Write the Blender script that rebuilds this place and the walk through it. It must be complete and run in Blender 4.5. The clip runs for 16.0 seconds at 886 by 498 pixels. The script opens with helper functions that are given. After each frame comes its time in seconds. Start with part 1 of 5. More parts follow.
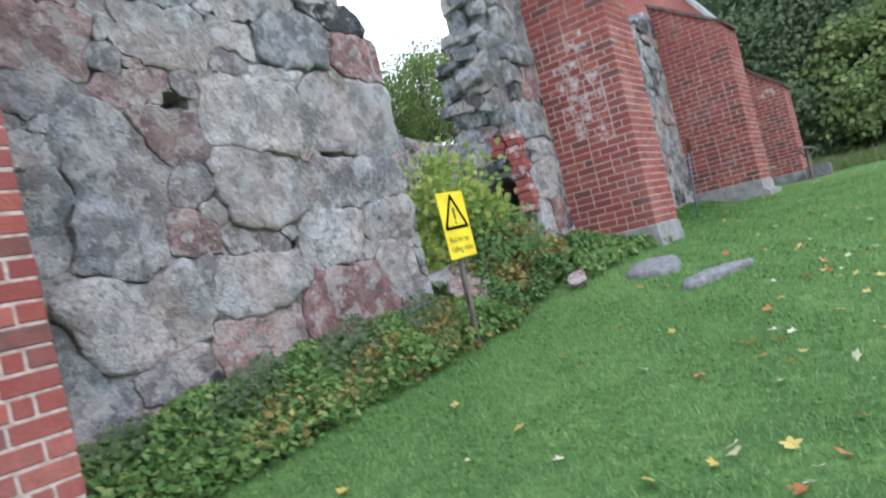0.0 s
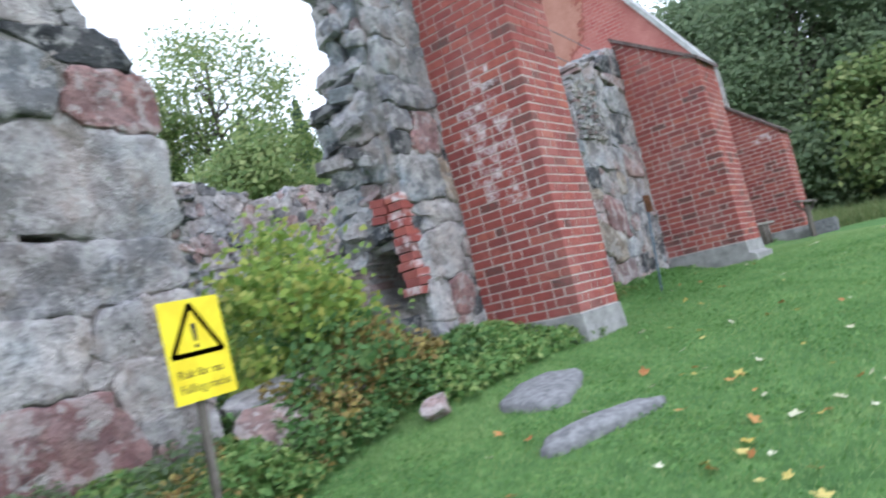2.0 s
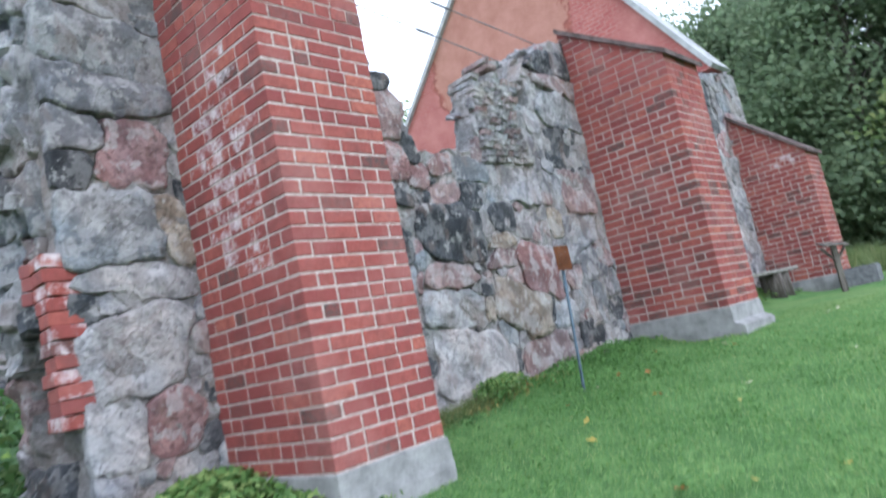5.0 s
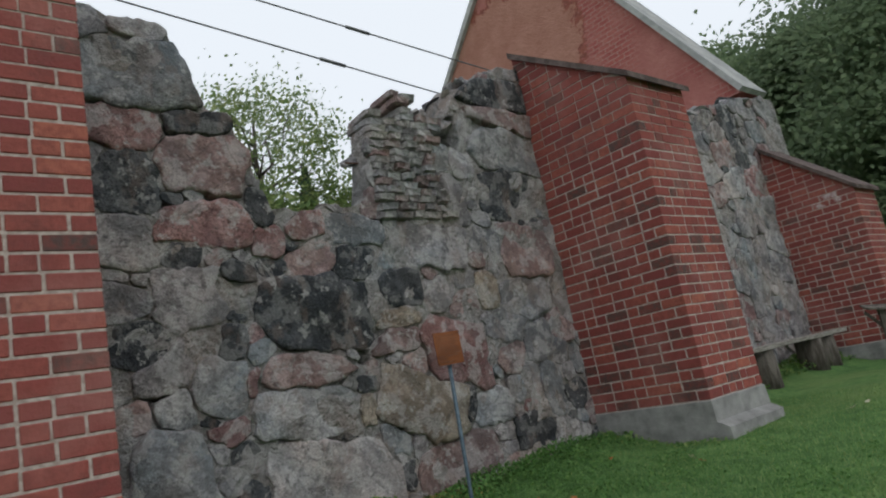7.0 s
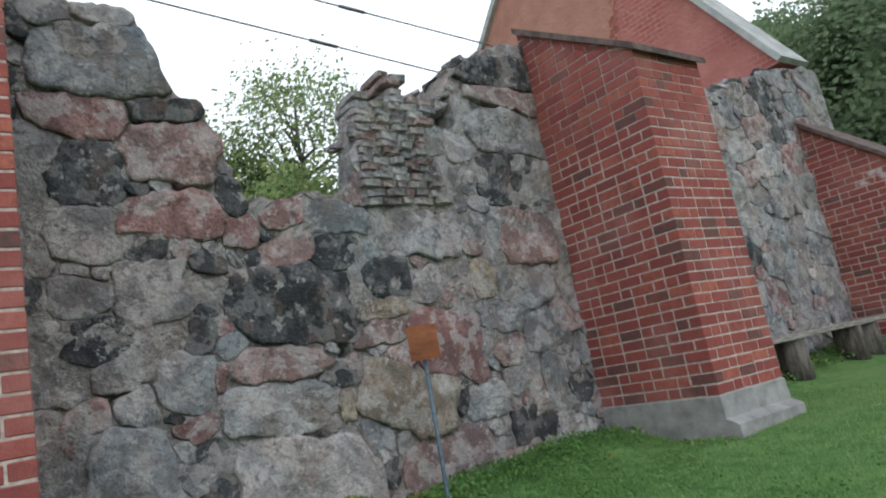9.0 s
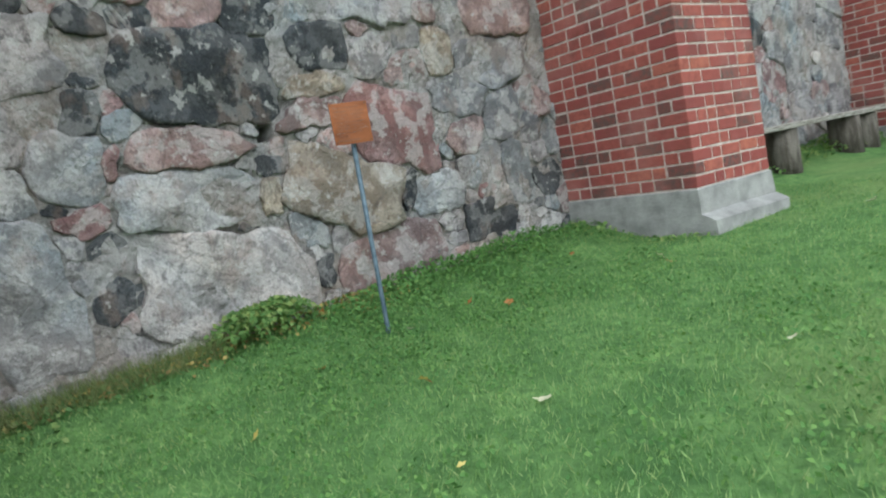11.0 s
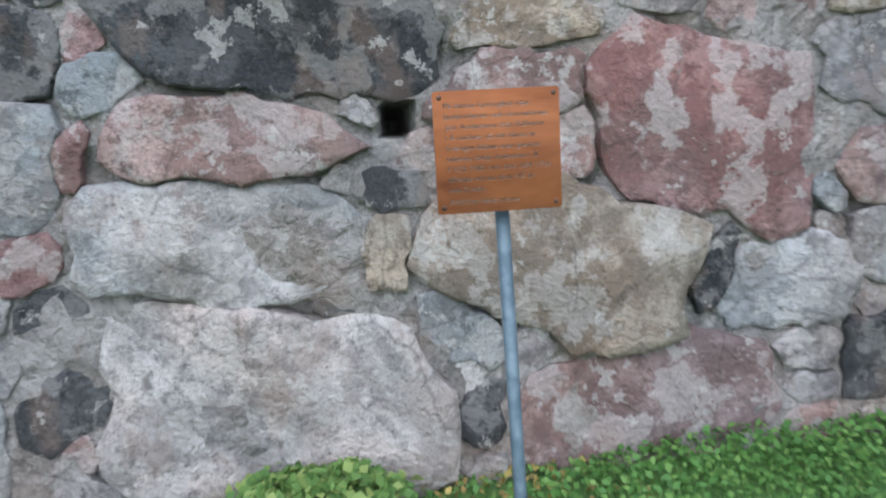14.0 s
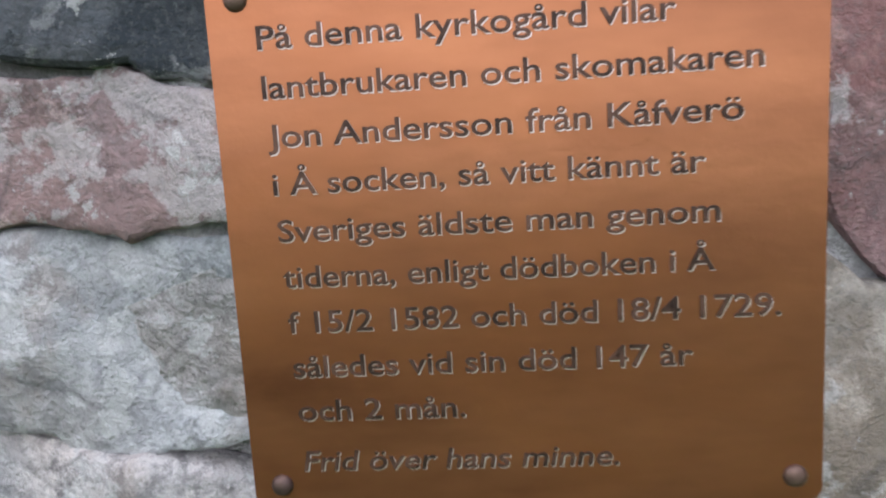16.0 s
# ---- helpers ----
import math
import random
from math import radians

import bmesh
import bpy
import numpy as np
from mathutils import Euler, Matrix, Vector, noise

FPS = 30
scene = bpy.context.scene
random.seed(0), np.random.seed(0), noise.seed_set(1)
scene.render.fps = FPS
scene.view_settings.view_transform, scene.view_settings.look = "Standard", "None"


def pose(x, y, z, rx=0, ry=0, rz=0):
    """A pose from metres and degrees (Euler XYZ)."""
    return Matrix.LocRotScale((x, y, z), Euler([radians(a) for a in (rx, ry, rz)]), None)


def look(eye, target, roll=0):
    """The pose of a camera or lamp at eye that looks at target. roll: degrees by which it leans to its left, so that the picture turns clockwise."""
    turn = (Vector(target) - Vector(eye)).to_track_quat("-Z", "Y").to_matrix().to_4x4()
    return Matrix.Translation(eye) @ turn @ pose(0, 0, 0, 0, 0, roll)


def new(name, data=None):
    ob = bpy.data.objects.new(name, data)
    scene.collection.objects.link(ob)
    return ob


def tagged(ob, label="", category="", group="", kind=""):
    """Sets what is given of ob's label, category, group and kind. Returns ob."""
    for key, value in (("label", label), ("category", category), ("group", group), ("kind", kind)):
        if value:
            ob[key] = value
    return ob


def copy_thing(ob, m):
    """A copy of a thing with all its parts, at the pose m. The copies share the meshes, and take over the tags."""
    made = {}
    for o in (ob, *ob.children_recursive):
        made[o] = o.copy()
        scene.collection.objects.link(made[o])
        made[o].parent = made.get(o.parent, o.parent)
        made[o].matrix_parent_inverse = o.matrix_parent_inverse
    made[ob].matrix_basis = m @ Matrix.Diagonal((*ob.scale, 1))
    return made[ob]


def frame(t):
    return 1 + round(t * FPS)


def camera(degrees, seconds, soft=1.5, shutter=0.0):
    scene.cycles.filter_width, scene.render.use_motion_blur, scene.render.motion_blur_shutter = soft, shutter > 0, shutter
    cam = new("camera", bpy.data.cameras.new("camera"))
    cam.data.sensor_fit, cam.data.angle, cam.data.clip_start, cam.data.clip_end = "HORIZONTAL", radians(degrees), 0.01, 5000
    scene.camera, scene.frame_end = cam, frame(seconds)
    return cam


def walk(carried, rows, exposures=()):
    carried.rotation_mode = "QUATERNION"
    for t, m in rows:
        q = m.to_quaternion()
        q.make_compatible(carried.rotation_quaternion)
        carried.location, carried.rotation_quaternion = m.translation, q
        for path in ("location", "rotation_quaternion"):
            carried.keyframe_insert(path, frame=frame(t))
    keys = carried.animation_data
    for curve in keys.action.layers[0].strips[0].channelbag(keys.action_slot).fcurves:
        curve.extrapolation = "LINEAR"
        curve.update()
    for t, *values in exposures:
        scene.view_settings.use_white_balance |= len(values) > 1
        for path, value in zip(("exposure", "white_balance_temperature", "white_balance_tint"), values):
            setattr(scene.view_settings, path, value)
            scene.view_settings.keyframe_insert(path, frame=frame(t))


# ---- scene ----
cam = camera(64.4, 16.0, soft=2.0, shutter=0.4)
PATH = [
    (0, (0.49, -0.074, 1.136), (-0.696, 1.535, 1.183), -13.4),
    (0.5, (0.629, 0.604, 1.074), (-0.626, 2.161, 1.032), -14.3),
    (1, (0.671, 1.368, 1.126), (-0.648, 2.869, 1.201), -14.5),
    (1.5, (0.664, 2.124, 1.233), (-0.641, 3.631, 1.39), -13.6),
    (2, (0.642, 2.898, 1.357), (-0.567, 4.481, 1.533), -13.2),
    (2.5, (0.684, 3.661, 1.436), (-0.39, 5.34, 1.596), -12.8),
    (3, (0.706, 4.318, 1.455), (-0.408, 5.973, 1.598), -13.0),
    (3.5, (0.744, 5.078, 1.512), (-0.434, 6.69, 1.628), -13.3),
    (4, (0.641, 5.788, 1.526), (-0.606, 7.349, 1.616), -13.2),
    (4.5, (0.616, 6.464, 1.595), (-0.703, 7.966, 1.672), -13.4),
    (5, (0.61, 7.194, 1.658), (-0.701, 8.681, 1.921), -12.0),
    (5.2, (0.624, 7.459, 1.714), (-0.704, 8.916, 2.049), -11.7),
    (7.3, (0.957, 10.057, 1.944), (-0.528, 11.332, 2.357), -11.3),
    (7.5, (0.994, 10.154, 1.916), (-0.518, 11.393, 2.342), -11.4),
    (8.2, (1.064, 10.406, 1.976), (-0.493, 11.592, 2.387), -10.9),
    (10.3, (0.99, 10.801, 1.887), (-0.559, 12.06, 2.01), -12.1),
    (10.5, (0.838, 10.917, 1.886), (-0.739, 12.146, 1.914), -11.7),
    (11, (0.536, 11.297, 1.854), (-1.078, 12.46, 1.65), -10.3),
    (11.5, (0.231, 11.776, 1.968), (-1.492, 12.77, 1.76), -8.1),
    (12, (-0.177, 12.177, 2.027), (-2.008, 12.956, 1.827), -6.3),
    (12.5, (-0.51, 12.604, 2.012), (-2.41, 13.184, 1.782), -5.9),
    (13, (-0.969, 12.922, 2.138), (-2.905, 13.347, 1.863), -4.7),
    (13.5, (-1.46, 13.123, 2.304), (-3.409, 13.415, 1.963), -4.0),
    (14, (-1.887, 13.313, 2.319), (-3.852, 13.519, 2.008), -2.6),
    (14.5, (-2.35, 13.412, 2.323), (-4.33, 13.461, 2.042), -1.9),
    (15, (-2.725, 13.532, 2.331), (-4.703, 13.441, 2.072), -1.8),
    (15.5, (-2.971, 13.601, 2.336), (-4.945, 13.475, 2.044), -1.9),
    (16, (-3.075, 13.595, 2.333), (-5.046, 13.422, 2.043), -2.9),
]
EXPOSURE = [(0, 0.8, 5650, 12), (1, 0.97, 5650, 12), (2, 0.9, 5550, 12), (3, 1.0, 5500, 12), (4.5, 1.06, 5450, 12), (5.2, 1.02, 5400, 12), (7.3, -0.52, 6200, 8), (7.6, -0.42, 6200, 8), (8.2, 0.0, 6100, 8), (10.3, 0.38, 5850, 6), (11, 0.84, 5900, 2), (12, 1.12, 5750, 6), (13, 1.15, 5700, 7), (14, 1.2, 5700, 10), (14.6, 1.12, 5700, 9), (15.4, 1.2, 5700, 10), (16, 1.3, 5650, 11)]
walk(cam, [(t, look(eye, target, roll)) for t, eye, target, roll in PATH], EXPOSURE)

# ---- world and sun: a pale overcast sky ----
world = bpy.data.worlds.new("overcast")
scene.world = world
world.use_nodes = True
wn, wl = world.node_tree.nodes, world.node_tree.links
wn.clear()
sky = wn.new("ShaderNodeTexSky")
sky.sky_type, sky.sun_disc = "NISHITA", False
sky.sun_elevation, sky.sun_rotation = radians(41), radians(103)
sky.air_density, sky.dust_density = 1.0, 4.0
cover = wn.new("ShaderNodeMix")
cover.data_type = "RGBA"
cover.inputs["Factor"].default_value = 0.9
cover.inputs["B"].default_value = (13.0, 13.2, 13.5, 1)
back = wn.new("ShaderNodeBackground")
back.inputs["Strength"].default_value = 0.1
wout = wn.new("ShaderNodeOutputWorld")
wl.new(sky.outputs["Color"], cover.inputs["A"])
wl.new(cover.outputs["Result"], back.inputs["Color"])
wl.new(back.outputs["Background"], wout.inputs["Surface"])
sun = new("sun", bpy.data.lights.new("sun", "SUN"))
sun.data.energy, sun.data.angle, sun.data.color = 0.5, radians(30), (1.0, 0.96, 0.9)
sun.matrix_world = look((9, -2, 8), (0, 0, 0))

# ---- materials ----


def node(nt, kind, **values):
    n = nt.nodes.new("ShaderNode" + kind)
    for key, value in values.items():
        n.inputs[key.replace("_", " ")].default_value = value
    return n


def blend(nt, factor, a, b, mode="MIX"):
    """Mix two colours (sockets or RGB triples) by a socket or number."""
    m = nt.nodes.new("ShaderNodeMix")
    m.data_type, m.blend_type = "RGBA", mode
    for key, value in (("Factor", factor), ("A", a), ("B", b)):
        if isinstance(value, bpy.types.NodeSocket):
            nt.links.new(value, m.inputs[key])
        elif isinstance(value, (int, float)):
            m.inputs[key].default_value = value
        else:
            m.inputs[key].default_value = (*value, 1)
    return m.outputs["Result"]


def grain(nt, scale, detail=6.0, rough=0.6, lo=0.4, hi=0.6, stretch=(1, 1, 1), shift=None):
    """World-space noise pushed through a contrast range, 0 to 1."""
    geo = node(nt, "NewGeometry")
    mapping = node(nt, "Mapping", Scale=stretch)
    nt.links.new(geo.outputs["Position"], mapping.inputs["Vector"])
    tex = node(nt, "TexNoise", Scale=scale, Detail=detail, Roughness=rough)
    nt.links.new(mapping.outputs["Vector"], tex.inputs["Vector"])
    ramp = nt.nodes.new("ShaderNodeMapRange")
    for key, value in (("From Min", lo), ("From Max", hi)):
        ramp.inputs[key].default_value = value
    nt.links.new(tex.outputs["Fac"], ramp.inputs["Value"])
    return ramp.outputs["Result"]


def random_value(nt, island):
    if island:
        return node(nt, "NewGeometry").outputs["Random Per Island"]
    return node(nt, "ObjectInfo").outputs["Random"]


def ramp_of(nt, value, stops):
    r = nt.nodes.new("ShaderNodeValToRGB")
    el = r.color_ramp.elements
    while len(el) < len(stops):
        el.new(0.5)
    for e, (p, c) in zip(el, stops):
        e.position, e.color = p, (*c, 1)
    nt.links.new(value, r.inputs["Fac"])
    return r.outputs["Color"]


def material(name, build, rough=0.9, metal=0.0, bump=0.4, bump_scale=30.0, bump_size=0.02, translucent=0.0, spec=0.3):
    """A procedural material: build(node_tree) gives the colour socket."""
    m = bpy.data.materials.new(name)
    m.use_nodes = True
    nt = m.node_tree
    nt.nodes.clear()
    out = nt.nodes.new("ShaderNodeOutputMaterial")
    p = nt.nodes.new("ShaderNodeBsdfPrincipled")
    p.inputs["Roughness"].default_value, p.inputs["Metallic"].default_value = rough, metal
    p.inputs["Specular IOR Level"].default_value = spec
    colour = build(nt)
    nt.links.new(colour, p.inputs["Base Color"])
    if bump:
        b = node(nt, "Bump", Strength=bump, Distance=bump_size)
        nt.links.new(grain(nt, bump_scale, 8, 0.65, 0.2, 0.8), b.inputs["Height"])
        nt.links.new(b.outputs["Normal"], p.inputs["Normal"])
    surface = p.outputs["BSDF"]
    if translucent:
        tr = nt.nodes.new("ShaderNodeBsdfTranslucent")
        nt.links.new(colour, tr.inputs["Color"])
        mix = node(nt, "MixShader", Fac=translucent)
        nt.links.new(surface, mix.inputs[1])
        nt.links.new(tr.outputs["BSDF"], mix.inputs[2])
        surface = mix.outputs["Shader"]
    nt.links.new(surface, out.inputs["Surface"])
    return m


def lime_smears(nt, base, amount):
    """Pale lime patches, grey weathering and ochre stains that cross stones and joints alike."""
    tint = blend(nt, grain(nt, 1.4, 5, 0.55, 0.35, 0.65), (0.90, 0.97, 1.06), (1.12, 0.99, 0.94))
    base = blend(nt, 0.8, base, tint, "MULTIPLY")
    weather = blend(nt, 0.22, (0, 0, 0), blend(nt, grain(nt, 3.1, 9, 0.63, 0.52, 0.57, stretch=(1, 0.8, 1.2)), (0, 0, 0), (1, 1, 1)))
    base = blend(nt, weather, base, (0.125, 0.12, 0.12))
    patch = blend(nt, amount * 0.75, (0, 0, 0), blend(nt, grain(nt, 4.4, 9, 0.64, 0.52, 0.55), (0, 0, 0), (1, 1, 1)))
    base = blend(nt, patch, base, (0.55, 0.525, 0.51))
    stain = blend(nt, 0.26, (0, 0, 0), blend(nt, grain(nt, 2.7, 8, 0.62, 0.56, 0.62, stretch=(1, 1.3, 0.8)), (0, 0, 0), (1, 1, 1)))
    base = blend(nt, stain, base, (0.31, 0.215, 0.17))
    geo, wobble = node(nt, "NewGeometry"), node(nt, "TexNoise", Scale=3.0, Detail=6.0)
    nt.links.new(geo.outputs["Position"], wobble.inputs["Vector"])
    cell = node(nt, "TexVoronoi", Scale=2.6)
    cell.feature = "DISTANCE_TO_EDGE"
    nt.links.new(blend(nt, 0.16, geo.outputs["Position"], wobble.outputs["Color"]), cell.inputs["Vector"])
    line = nt.nodes.new("ShaderNodeMapRange")
    for key, value in (("From Min", 0.0), ("From Max", 0.02), ("To Min", 0.4), ("To Max", 0.0)):
        line.inputs[key].default_value = value
    nt.links.new(cell.outputs["Distance"], line.inputs["Value"])
    crack = blend(nt, 1.0, blend(nt, line.outputs["Result"], (0, 0, 0), (1, 1, 1)), blend(nt, grain(nt, 1.7, 4, 0.6, 0.47, 0.54), (0, 0, 0), (1, 1, 1)), "MULTIPLY")
    base = blend(nt, crack, base, (0.06, 0.055, 0.055))
    speck = blend(nt, 0.24, (0, 0, 0), blend(nt, grain(nt, 30, 8, 0.7, 0.52, 0.66), (0, 0, 0), (1, 1, 1)))
    base = blend(nt, speck, base, (0.09, 0.085, 0.085))
    fleck = blend(nt, 0.3, (0, 0, 0), blend(nt, grain(nt, 85, 7, 0.75, 0.53, 0.6), (0, 0, 0), (1, 1, 1)))
    base = blend(nt, fleck, base, (0.13, 0.12, 0.117))
    chalk = blend(nt, 0.55, (0, 0, 0), blend(nt, grain(nt, 7.5, 10, 0.7, 0.585, 0.61), (0, 0, 0), (1, 1, 1)))
    return blend(nt, chalk, base, (0.52, 0.50, 0.48))


def stone_material(name, dark, light, smear=0.55, island=False):
    def build(nt):
        base = blend(nt, grain(nt, 3.6, 9, 0.64, 0.45, 0.55), dark, light)
        tone = ramp_of(nt, random_value(nt, island), [(0, (0.62, 0.62, 0.64)), (0.5, (1, 1, 1)), (1, (1.25, 1.21, 1.18))])
        base = blend(nt, 0.75, base, tone, "MULTIPLY")
        base = blend(nt, grain(nt, 12, 10, 0.75, 0.5, 0.6), base, tuple(c * 0.75 for c in dark))
        return lime_smears(nt, base, smear)

    return material(name, build, 0.92, bump=0.85, bump_scale=28, bump_size=0.035)


STONE = {
    "grey": stone_material("granite_grey", (0.20, 0.193, 0.195), (0.37, 0.355, 0.355)),
    "pale": stone_material("granite_pale", (0.32, 0.302, 0.292), (0.50, 0.48, 0.465), 0.55),
    "pink": stone_material("granite_pink", (0.24, 0.165, 0.155), (0.41, 0.31, 0.29)),
    "red": stone_material("granite_red", (0.22, 0.122, 0.117), (0.36, 0.225, 0.213), 0.6),
    "dark": stone_material("gneiss_dark", (0.035, 0.04, 0.045), (0.095, 0.10, 0.105), 0.3),
    "brown": stone_material("stone_ochre", (0.25, 0.205, 0.155), (0.46, 0.40, 0.32), 0.5),
    "mist": stone_material("stone_pale_bluish", (0.29, 0.295, 0.298), (0.46, 0.47, 0.472), 0.5),
    "blue": stone_material("stone_bluish", (0.19, 0.20, 0.205), (0.34, 0.355, 0.36)),
}
RUBBLE = stone_material("rubble_mixed", (0.15, 0.135, 0.13), (0.34, 0.31, 0.29), 0.5, True)


def mortar_build(nt):
    base = blend(nt, grain(nt, 3, 7, 0.6, 0.35, 0.65), (0.27, 0.252, 0.235), (0.425, 0.40, 0.377))
    base = blend(nt, grain(nt, 40, 5, 0.7, 0.5, 0.8), base, (0.13, 0.12, 0.11))
    return lime_smears(nt, base, 0.6)


MORTAR = material("lime_mortar", mortar_build, 0.95, bump=1.0, bump_scale=11, bump_size=0.08)


def brick_build(island, white=0.0):
    def build(nt):
        tone = ramp_of(nt, random_value(nt, island), [(0, (0.085, 0.06, 0.055)), (0.09, (0.13, 0.07, 0.06)), (0.12, (0.22, 0.055, 0.052)), (0.6, (0.29, 0.076, 0.063)), (0.9, (0.34, 0.098, 0.075)), (1, (0.39, 0.125, 0.085))])
        base = blend(nt, grain(nt, 16, 7, 0.65, 0.4, 0.7), tone, (0.22, 0.06, 0.05))
        base = blend(nt, grain(nt, 1.1, 5, 0.6, 0.5, 0.85), base, (0.40, 0.18, 0.155))
        base = blend(nt, grain(nt, 2.3, 8, 0.72, 0.52, 0.85), base, (0.11, 0.05, 0.048))
        if white:
            base = blend(nt, grain(nt, 6, 8, 0.7, 0.575 - white * 0.15, 0.64), base, (0.62, 0.54, 0.54))
        return base

    return build


BRICK = material("fired_brick", brick_build(False), 0.85, bump=0.5, bump_scale=45, bump_size=0.012)
BRICK_FAR = material("fired_brick_joined", brick_build(True), 0.85, bump=0.5, bump_scale=45, bump_size=0.012)
BRICK_WHITE = material("brick_with_lime_bloom", brick_build(False, 0.55), 0.9, bump=0.5, bump_scale=45, bump_size=0.012)
JOINT = material("brick_joint_mortar", lambda nt: blend(nt, grain(nt, 25, 6, 0.6), (0.36, 0.285, 0.25), (0.53, 0.445, 0.40)), 0.95, bump=0.5, bump_scale=60, bump_size=0.01)
CONCRETE = material("plinth_concrete", lambda nt: blend(nt, grain(nt, 5, 8, 0.65, 0.35, 0.65), (0.19, 0.187, 0.182), (0.34, 0.333, 0.32)), 0.9, bump=0.5, bump_scale=35, bump_size=0.012)
COPING = material("coping_weathered", lambda nt: blend(nt, grain(nt, 7, 6, 0.6), (0.07, 0.05, 0.045), (0.15, 0.11, 0.10)), 0.8, bump=0.4, bump_scale=20)
COPING_PALE = material("coping_pale_metal", lambda nt: blend(nt, grain(nt, 3, 6, 0.6), (0.30, 0.30, 0.295), (0.42, 0.415, 0.40)), 0.7, bump=0.1)


def lawn_build(nt):
    base = blend(nt, grain(nt, 0.9, 6, 0.6, 0.35, 0.65), (0.145, 0.275, 0.086), (0.225, 0.375, 0.12))
    base = blend(nt, grain(nt, 3.2, 7, 0.7, 0.42, 0.62), base, (0.09, 0.185, 0.06))
    base = blend(nt, grain(nt, 14, 6, 0.7, 0.35, 0.7), base, (0.075, 0.155, 0.052))
    return blend(nt, grain(nt, 0.35, 4, 0.6, 0.56, 0.72), base, (0.20, 0.28, 0.10))


LAWN = material("lawn_turf", lawn_build, 0.95, bump=0.9, bump_scale=40, bump_size=0.03, spec=0.1)


def leaf_material(name, stops, translucent=0.3, island=True):
    return material(name, lambda nt: ramp_of(nt, random_value(nt, island), stops), 0.6, bump=0, translucent=translucent)


BLADE = leaf_material("grass_blade", [(0, (0.08, 0.185, 0.05)), (0.5, (0.175, 0.31, 0.095)), (0.85, (0.27, 0.40, 0.135)), (1, (0.38, 0.45, 0.19))])
CLOVER = leaf_material("clover_leaf", [(0, (0.06, 0.155, 0.035)), (0.6, (0.10, 0.215, 0.05)), (1, (0.16, 0.28, 0.07))])
TALLGRASS = leaf_material("tall_grass", [(0, (0.10, 0.16, 0.05)), (0.6, (0.16, 0.21, 0.075)), (1, (0.27, 0.26, 0.12))])
LEAF_DARK = leaf_material("leaf_dark_green", [(0, (0.16, 0.225, 0.125)), (0.6, (0.20, 0.27, 0.145)), (1, (0.26, 0.325, 0.175))], 0.6)
LEAF_MID = leaf_material("leaf_mid_green", [(0, (0.05, 0.12, 0.03)), (0.6, (0.10, 0.19, 0.055)), (1, (0.19, 0.26, 0.08))])
LEAF_YELLOW = leaf_material("leaf_yellow_green", [(0, (0.13, 0.23, 0.045)), (0.6, (0.27, 0.37, 0.07)), (1, (0.47, 0.47, 0.12))], 0.42)
LEAF_RUST = leaf_material("leaf_autumn", [(0, (0.15, 0.12, 0.04)), (0.5, (0.25, 0.175, 0.06)), (1, (0.40, 0.33, 0.10))], 0.3)
FERN = leaf_material("leaf_nettle", [(0, (0.09, 0.185, 0.05)), (0.6, (0.165, 0.285, 0.08)), (1, (0.32, 0.39, 0.13))], 0.4)
LEAF_LIGHT = leaf_material("leaf_light_green", [(0, (0.12, 0.19, 0.06)), (0.6, (0.20, 0.27, 0.09)), (1, (0.32, 0.36, 0.14))], 0.4)
SPRUCE = leaf_material("spruce_needles", [(0, (0.05, 0.095, 0.06)), (1, (0.10, 0.16, 0.09))], 0.3)
BARK = material("bark", lambda nt: blend(nt, grain(nt, 12, 6, 0.6, stretch=(1, 1, 0.2)), (0.06, 0.05, 0.04), (0.17, 0.15, 0.13)), 0.95, bump=0.8, bump_scale=20)
FALLEN = [leaf_material("fallen_leaf_" + n, [(0, a), (1, b)], 0.2, False) for n, a, b in (("yellow", (0.45, 0.33, 0.06), (0.62, 0.52, 0.18)), ("pale", (0.50, 0.47, 0.30), (0.66, 0.64, 0.48)), ("orange", (0.34, 0.13, 0.04), (0.48, 0.25, 0.08)))]
WOOD = material("weathered_wood", lambda nt: blend(nt, grain(nt, 14, 6, 0.6, stretch=(4, 0.5, 4)), (0.16, 0.14, 0.12), (0.33, 0.31, 0.28)), 0.9, bump=0.5, bump_scale=25)
POLE_PAINT = material("galvanised_blue_grey", lambda nt: blend(nt, grain(nt, 18, 6, 0.6), (0.065, 0.098, 0.125), (0.115, 0.157, 0.19)), 0.5, 0.2, bump=0.15, bump_scale=60, bump_size=0.005)


def copper_build(nt):
    # blotches hold the copper's stains and painted dark and orange reflections
    base = blend(nt, grain(nt, 5, 5, 0.6, 0.3, 0.7, (1, 0.6, 2)), (0.12, 0.04, 0.018), (0.31, 0.118, 0.052))
    return blend(nt, grain(nt, 9, 6, 0.6, 0.45, 0.75, (1, 0.6, 1.2)), base, (0.24, 0.082, 0.03))



COPPER = material("copper_plaque", copper_build, 0.32, 0.8, bump=0.08, bump_scale=50, bump_size=0.003)
DARKMETAL = material("dark_screw", lambda nt: blend(nt, grain(nt, 40), (0.06, 0.035, 0.03), (0.12, 0.07, 0.05)), 0.5, 0.6, bump=0.1)
ENGRAVED = material("engraved_letter", lambda nt: blend(nt, grain(nt, 60), (0.026, 0.014, 0.01), (0.08, 0.04, 0.027)), 0.5, 0.45, bump=0, spec=0.2)
# pale colour for the glint painted beside the plaque letters
GLINT = material("painted_letter_glint", lambda nt: blend(nt, grain(nt, 60), (0.34, 0.25, 0.21), (0.52, 0.42, 0.38)), 0.35, 0.6, bump=0)
